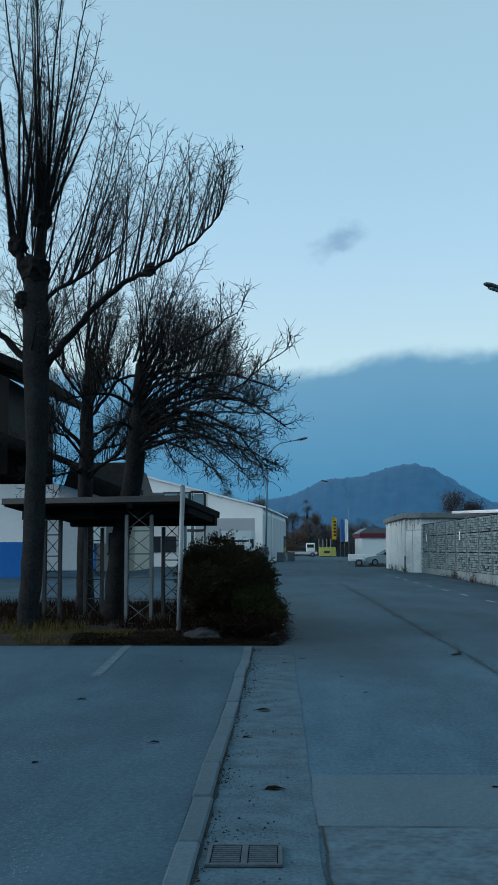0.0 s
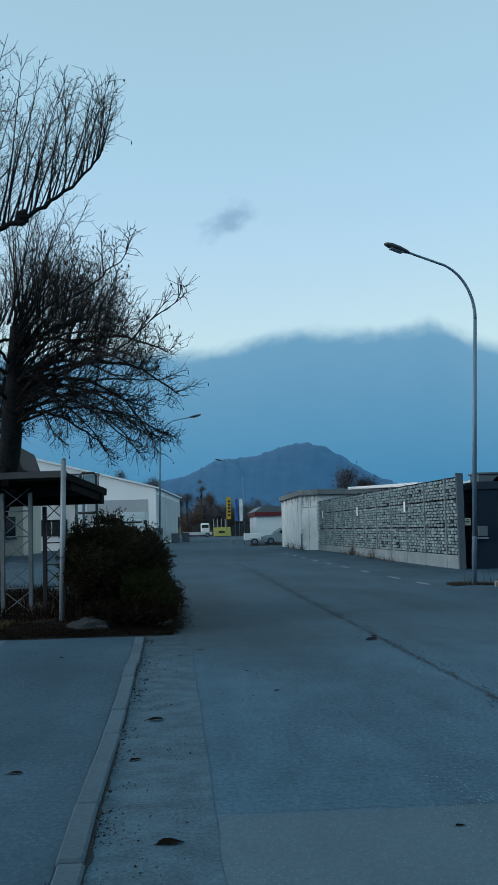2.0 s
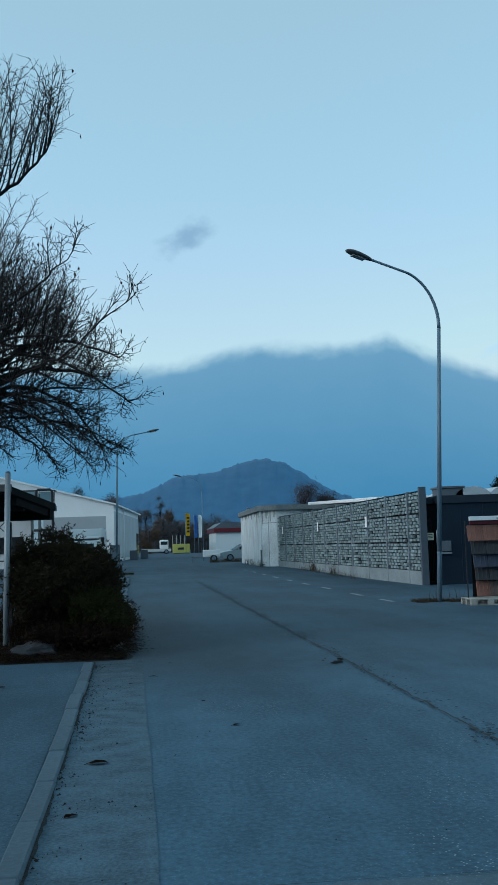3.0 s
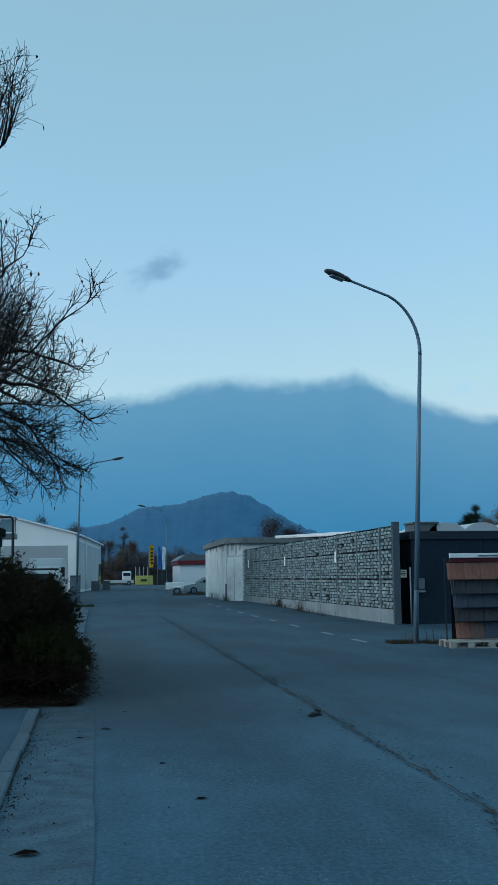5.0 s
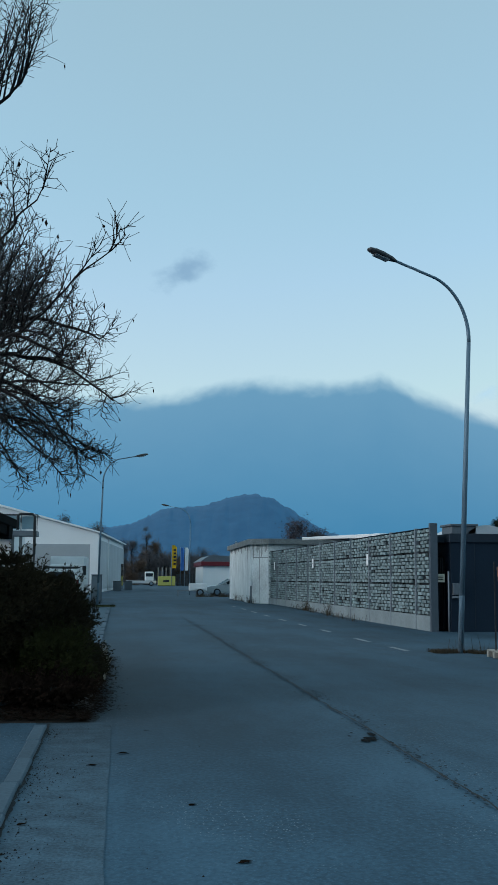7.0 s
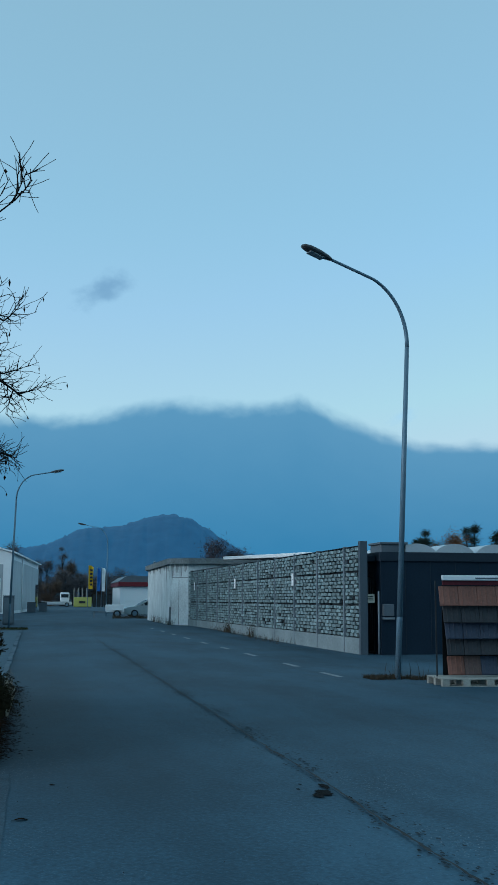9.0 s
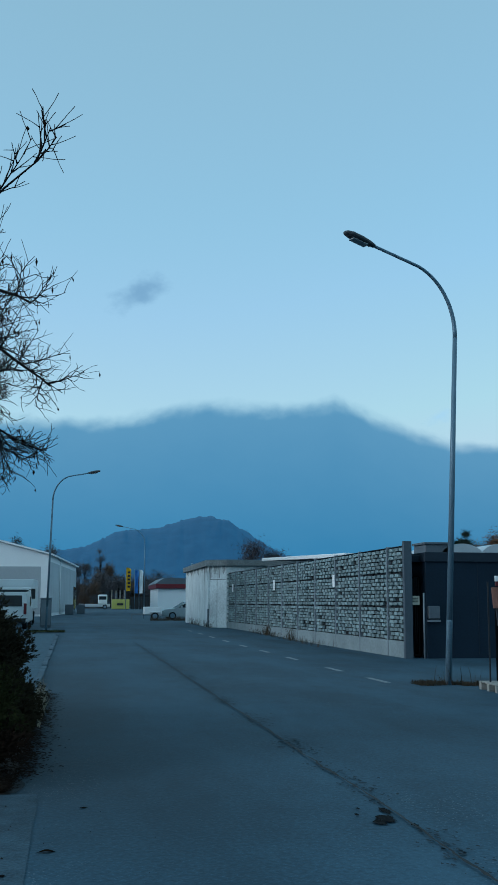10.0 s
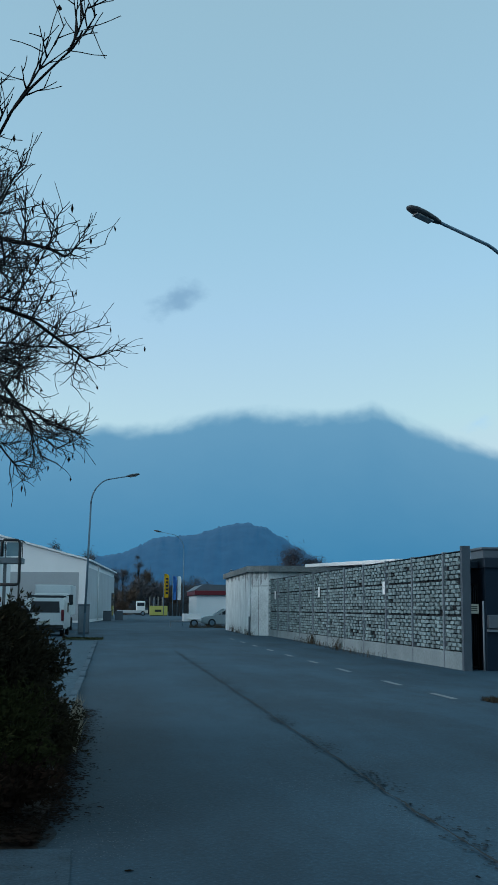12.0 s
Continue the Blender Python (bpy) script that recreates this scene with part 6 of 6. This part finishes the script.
for x, mt, lb, h in ((9.75, YELLOW, "tall yellow advertising flag with dark bars", 7.4), (11.3, FLAGBLUE, "tall blue advertising flag", 7.0), (12.1, SHEDWHITE, "tall white advertising flag", 7.0)):
    fl = thing("flag", pose(x, 205, 0), lb, "flag", "row of flags")
    part("pole", tube(bmesh.new(), [(0, 0, 0), (0, 0, h)], 0.05, 8), GALV, fl)
    fb = bmesh.new()
    rows = []
    for k in range(13):
        z = h - 0.1 - 4.1 * k / 12
        rows.append([fb.verts.new((0.05 + ((0.85 if mt is YELLOW else 0.62) if k else 0.45) * u * (1 - 0.12 * (k / 12)), 0.12 * math.sin(k * 0.8 + u * 3), z)) for u in (0, 0.33, 0.66, 1)])
    for r0, r1 in zip(rows, rows[1:]):
        for k in range(3):
            fb.faces.new((r0[k], r0[k + 1], r1[k + 1], r1[k])).smooth = True
    bmesh.ops.solidify(fb, geom=fb.faces[:], thickness=0.01)
    cloth = part("cloth", fb, mt, fl)
    if mt is YELLOW:
        for k in range(5):
            part("text_bar", block(0.3, 0.75, -0.2, -0.19, h - 3.6 + 0.62 * k, h - 3.25 + 0.62 * k), BLACKSTEEL, cloth)

red = thing("red_trimmed_building", pose(0, 0, 0), "low white building with a dark red roof edge", "building")
part("wall", block(9.0, 22, 121, 132, 0, 2.7), SHEDWHITE, red)
part("roof_edge", block(8.8, 22.2, 120.7, 132.3, 2.7, 3.15, 0.02), SIGNRED, red, "dark red roof edge")
part("roof", prism([(8.7, 3.15), (22.3, 3.15), (21, 3.75), (9.6, 3.75)], 120.8, 132.2), METER, red)
for k in range(3):
    part("window", block(12.2 + 2.6 * k, 13.6 + 2.6 * k, 120.95, 121.0, 1.0, 2.0), GLASSDARK, red)
chim = thing("roof_stack", pose(0, 0, 0), "pale ventilation stack on the roof behind the hut", "chimney")
part("stack", tube(bmesh.new(), [(13.2, 128, 3.7), (13.2, 128, 5.4)], 0.14, 10), GALV, chim)
part("hood", tube(bmesh.new(), [(13.2, 128, 5.4), (13.2, 128, 5.55)], [0.2, 0.05], 10), GALV, chim)


def far_fence(x0, x1, y, h, label):
    f = thing("fence", pose(x0, y, 0), label, "fence")
    n = int((x1 - x0) / 0.5)
    for k in range(n):
        part("slat", block(0.5 * k, 0.5 * k + 0.42, 0, 0.05, 0.05, h), BLACKSTEEL, f)
    part("rail", block(0, x1 - x0, 0.05, 0.1, h * 0.7, h * 0.7 + 0.1), BLACKSTEEL, f)
    part("ground_beam", block(0, x1 - x0, 0.0, 0.12, 0.0, 0.05), BLACKSTEEL, f)


far_fence(11.0, 19.0, 212, 2.2, "dark slatted fence at the end of the street")


# ---------------------------------------------------------------- distant trees
def far_tree(x, y, h, w, label, material, seed, count, conifer=False, base=0.12):
    rng = random.Random(seed)
    tr = thing("tree", pose(x, y, 0), label, "tree", "distant trees")
    part("trunk", tube(bmesh.new(), [(0, 0, 0), (0.05, 0, h * 0.5), (0, 0, h * 0.85)], [h * 0.022, h * 0.015, h * 0.005], 7), BARK, tr)
    vs, fs = [], []
    bv, bf = [], []
    lumps = []
    for k in range(22):
        z = rng.uniform(base, 0.98)
        prof = (1 - z) ** 0.8 if conifer else math.sqrt(max(0.02, 1 - ((z - 0.55) / 0.5) ** 2))
        a = rng.uniform(0, 2 * math.pi)
        r = w * prof * rng.uniform(0.35, 1.0) * (0.6 if not conifer else 0.75)
        c = Vector((r * math.cos(a), r * math.sin(a), z * h))
        lumps.append((c, w * rng.uniform(0.22, 0.42) * (0.6 if conifer else 1)))
        add_tube(bv, bf, [Vector((0, 0, max(0.1, z * 0.75) * h)), c], [h * 0.006, h * 0.002], 4)
    for k in range(count):
        c, r = rng.choice(lumps)
        o = Vector((rng.gauss(0, 0.5), rng.gauss(0, 0.5), rng.gauss(0, 0.45))) * r
        p = c + o
        d = Vector((rng.uniform(-1, 1), rng.uniform(-1, 1), rng.uniform(-0.4, 1))).normalized() * w * rng.uniform(0.1, 0.24)
        s = d.orthogonal().normalized() * w * rng.uniform(0.006, 0.016)
        b = len(vs)
        vs += [tuple(p - s), tuple(p + s), tuple(p + d)]
        fs.append((b, b + 1, b + 2))
    loose("branches", bv, bf, BARK, tr)["kind"] = "stuff"
    loose("crown", vs, fs, material, tr)["kind"] = "stuff"
    return tr


for k, (x, y, h, w, mt, lb) in enumerate((
        (3.2, 262, 9.5, 3.2, BROWNCROWN, "leafless brown tree far down the street"), (6.4, 258, 8.0, 3.0, RUSTCROWN, "rust-brown shrubby tree far down the street"),
        (9.2, 264, 9.5, 3.4, RUSTCROWN, "rust-brown tree far down the street"), (11.8, 268, 7.0, 3.2, RUSTCROWN, "rust-brown tree far down the street"),
        (7.2, 285, 14.0, 2.8, BROWNCROWN, "tall leafless brown tree above the roofs"), (1.0, 270, 10, 3.5, BROWNCROWN, "leafless dark tree beside the warehouse"),
        (15.5, 270, 7, 4, BROWNCROWN, "dark brown tree behind the fence"), (20, 280, 8, 5, BROWNCROWN, "dark brown tree behind low roofs"),
        (-6, 300, 15, 6, BROWNCROWN, "dark bare tree behind the warehouse"), (-13, 310, 18, 6, BROWNCROWN, "dark bare tree behind the warehouse"),
        (24.5, 158, 9.0, 3.4, REDCROWN, "reddish bare tree above the hut's roof"), (28, 160, 7.6, 3.4, REDCROWN, "reddish bare tree behind the wall"))):
    far_tree(x, y, h, w, lb, mt, 40 + k, 4000)
GREEN, ORANGE = "dark green conifer behind the dark building", "orange autumn tree behind the dark building"
for k, (x, h, w, mt, con, lb) in enumerate(((35.4, 8.3, 3.0, CONIFER, True, GREEN), (36.6, 8.6, 2.8, CONIFER, True, GREEN), (37.6, 7.7, 2.4, AUTUMN, False, ORANGE), (39.4, 7.6, 2.6, AUTUMN, False, ORANGE),
                                            (41.0, 8.4, 3.0, CONIFER, True, GREEN), (42.2, 8.9, 3.0, CONIFER, True, GREEN), (43.8, 8.2, 3.2, CONIFER, True, GREEN), (45.5, 8.6, 3.0, CONIFER, True, GREEN),
                                            (47.6, 8.0, 3.0, BROWNCROWN, False, "brown tree behind the dark building"))):
    far_tree(x + 1.3, 110 + (k % 3), h, w * (0.75 if con else 1.0), lb, mt, 80 + k, 7000, con, 0.04)

for k, (x, y, h, w) in enumerate(((0.5, 235, 6, 3.5), (3.6, 232, 5.5, 3.2), (6.6, 236, 6.5, 3.6), (9.6, 233, 5.5, 3.2), (13, 236, 5, 3.5), (16.5, 234, 5.2, 3.6), (21, 236, 5.5, 4), (25, 234, 5.0, 4))):
    far_tree(x, y, h, w, "dense brown winter bush at the end of the street", RUSTCROWN if k % 3 == 1 else BROWNCROWN, 140 + k, 4500, False, 0.02)

# grass verge patch by the far lamp
sheet("verge", -1.7, 0.15, 60, 63.2, 0.02, VERGE, "small dull green grass verge round the far lamp", 0.2, 0.1, 21, "verge")


# ---------------------------------------------------------------- drain grate
grate = thing("drain_grate", pose(-0.32, 5.22, 0.012), "rusty cast-iron drain grate beside the kerb", "drain grate")
# flat black plate paints the darkness of the pit under the slats
part("dark_pit_plate", block(0.0, 0.36, 0.0, 0.36, -0.006, -0.004), BLACKROOF, grate)
for a in ((0, 0.36, 0, 0.02), (0, 0.36, 0.34, 0.36), (0, 0.02, 0.02, 0.34), (0.34, 0.36, 0.02, 0.34), (0.165, 0.195, 0.02, 0.34)):
    part("frame", block(a[0], a[1], a[2], a[3], -0.006, 0.008, 0.002), IRON, grate)
for half in (0.025, 0.2):
    for k in range(9):
        y = 0.03 + 0.034 * k
        part("slat", block(half, half + 0.135, y, y + 0.017, -0.004, 0.006, 0.002), IRON, grate)

# ---------------------------------------------------------------- kerb stones
kerb = new("kerb")
tagged(kerb, "row of pale worn concrete kerb stones set flush with the yard", "kerb", kind="structure")
rng = random.Random(5)
kb = block(-0.06, 0.06, 0.006, 0.994, -0.1, 0.03, 0.012)
kme = bpy.data.meshes.new("kerb_stone")
kb.to_mesh(kme)
kb.free()
kme.materials.append(CONCRETE)
for k in range(16):
    ob = shared("kerb_stone", kme, pose(-0.425 + rng.uniform(-0.006, 0.006), 0.6 + k, rng.uniform(-0.005, 0.005), 0, 0, rng.uniform(-0.5, 0.5)), kerb)
for k in range(33):
    ob = shared("kerb_stone", kme, pose(-0.12 + rng.uniform(-0.01, 0.01), 25 + k, rng.uniform(0.0, 0.03), 0, 0, rng.uniform(-0.5, 0.5)), kerb)

# ---------------------------------------------------------------- blocks of the noise wall
rng = random.Random(9)
meshes = []
for v in range(5):
    bb = bmesh.new()
    box(bb, -0.5, 0.5, 0.0, 1.0, 0.0, 1.0)
    for q in bb.verts:
        q.co += Vector((rng.uniform(-0.03, 0.03), rng.uniform(-0.12, 0.1), rng.uniform(-0.06, 0.06)))
    bmesh.ops.bevel(bb, geom=bb.edges[:], offset=0.05, segments=1, affect="EDGES")
    me = bpy.data.meshes.new("block")
    bb.to_mesh(me)
    bb.free()
    me.materials.append(BLOCK)
    meshes.append(me)
COL = 0.44
row_tops = [0.37 + 0.112 * k for k in range(8)] + [1.31 + 0.112 * k for k in range(8)] + [2.25 + 0.112 * k for k in range(6)]
made = 0
jv, jf = [], []
cells = []
for r, z in enumerate(row_tops):
    hgt = 0.09
    n = int(WALL_LEN / COL)
    for c in range(n + 1):
        s = (c + (0.5 if r % 2 else 0.0)) * COL + 0.1
        if s + 0.16 > WALL_LEN or s < 0.22:
            continue
        cells.append((s, z, hgt, 0.022 * (r % 2)))
cells.sort(key=lambda q: (q[0] > 6.4, q[0]))
for s, z, hgt, proud in cells:
    if rng.random() < 0.035:
        continue
    ln = 0.315 + rng.uniform(-0.06, 0.045)
    dep = 0.085 + proud + rng.uniform(-0.012, 0.014)
    me = rng.choice(meshes)
    m = Matrix.LocRotScale(Vector((s, -0.125, z + rng.uniform(-0.006, 0.006))), Euler((rng.uniform(-0.04, 0.04), rng.uniform(-0.025, 0.025), 0)), Vector((ln, dep, hgt)))
    if made < 300:
        shared("block", me, m, wall)
        made += 1
    else:
        b = len(jv)
        jv += [tuple(m @ q.co) for q in me.vertices]
        jf += [tuple(b + i for i in p.vertices) for p in me.polygons]
rest = loose("far_blocks", jv, jf, BLOCKFAR, wall)
rest["kind"] = "stuff"
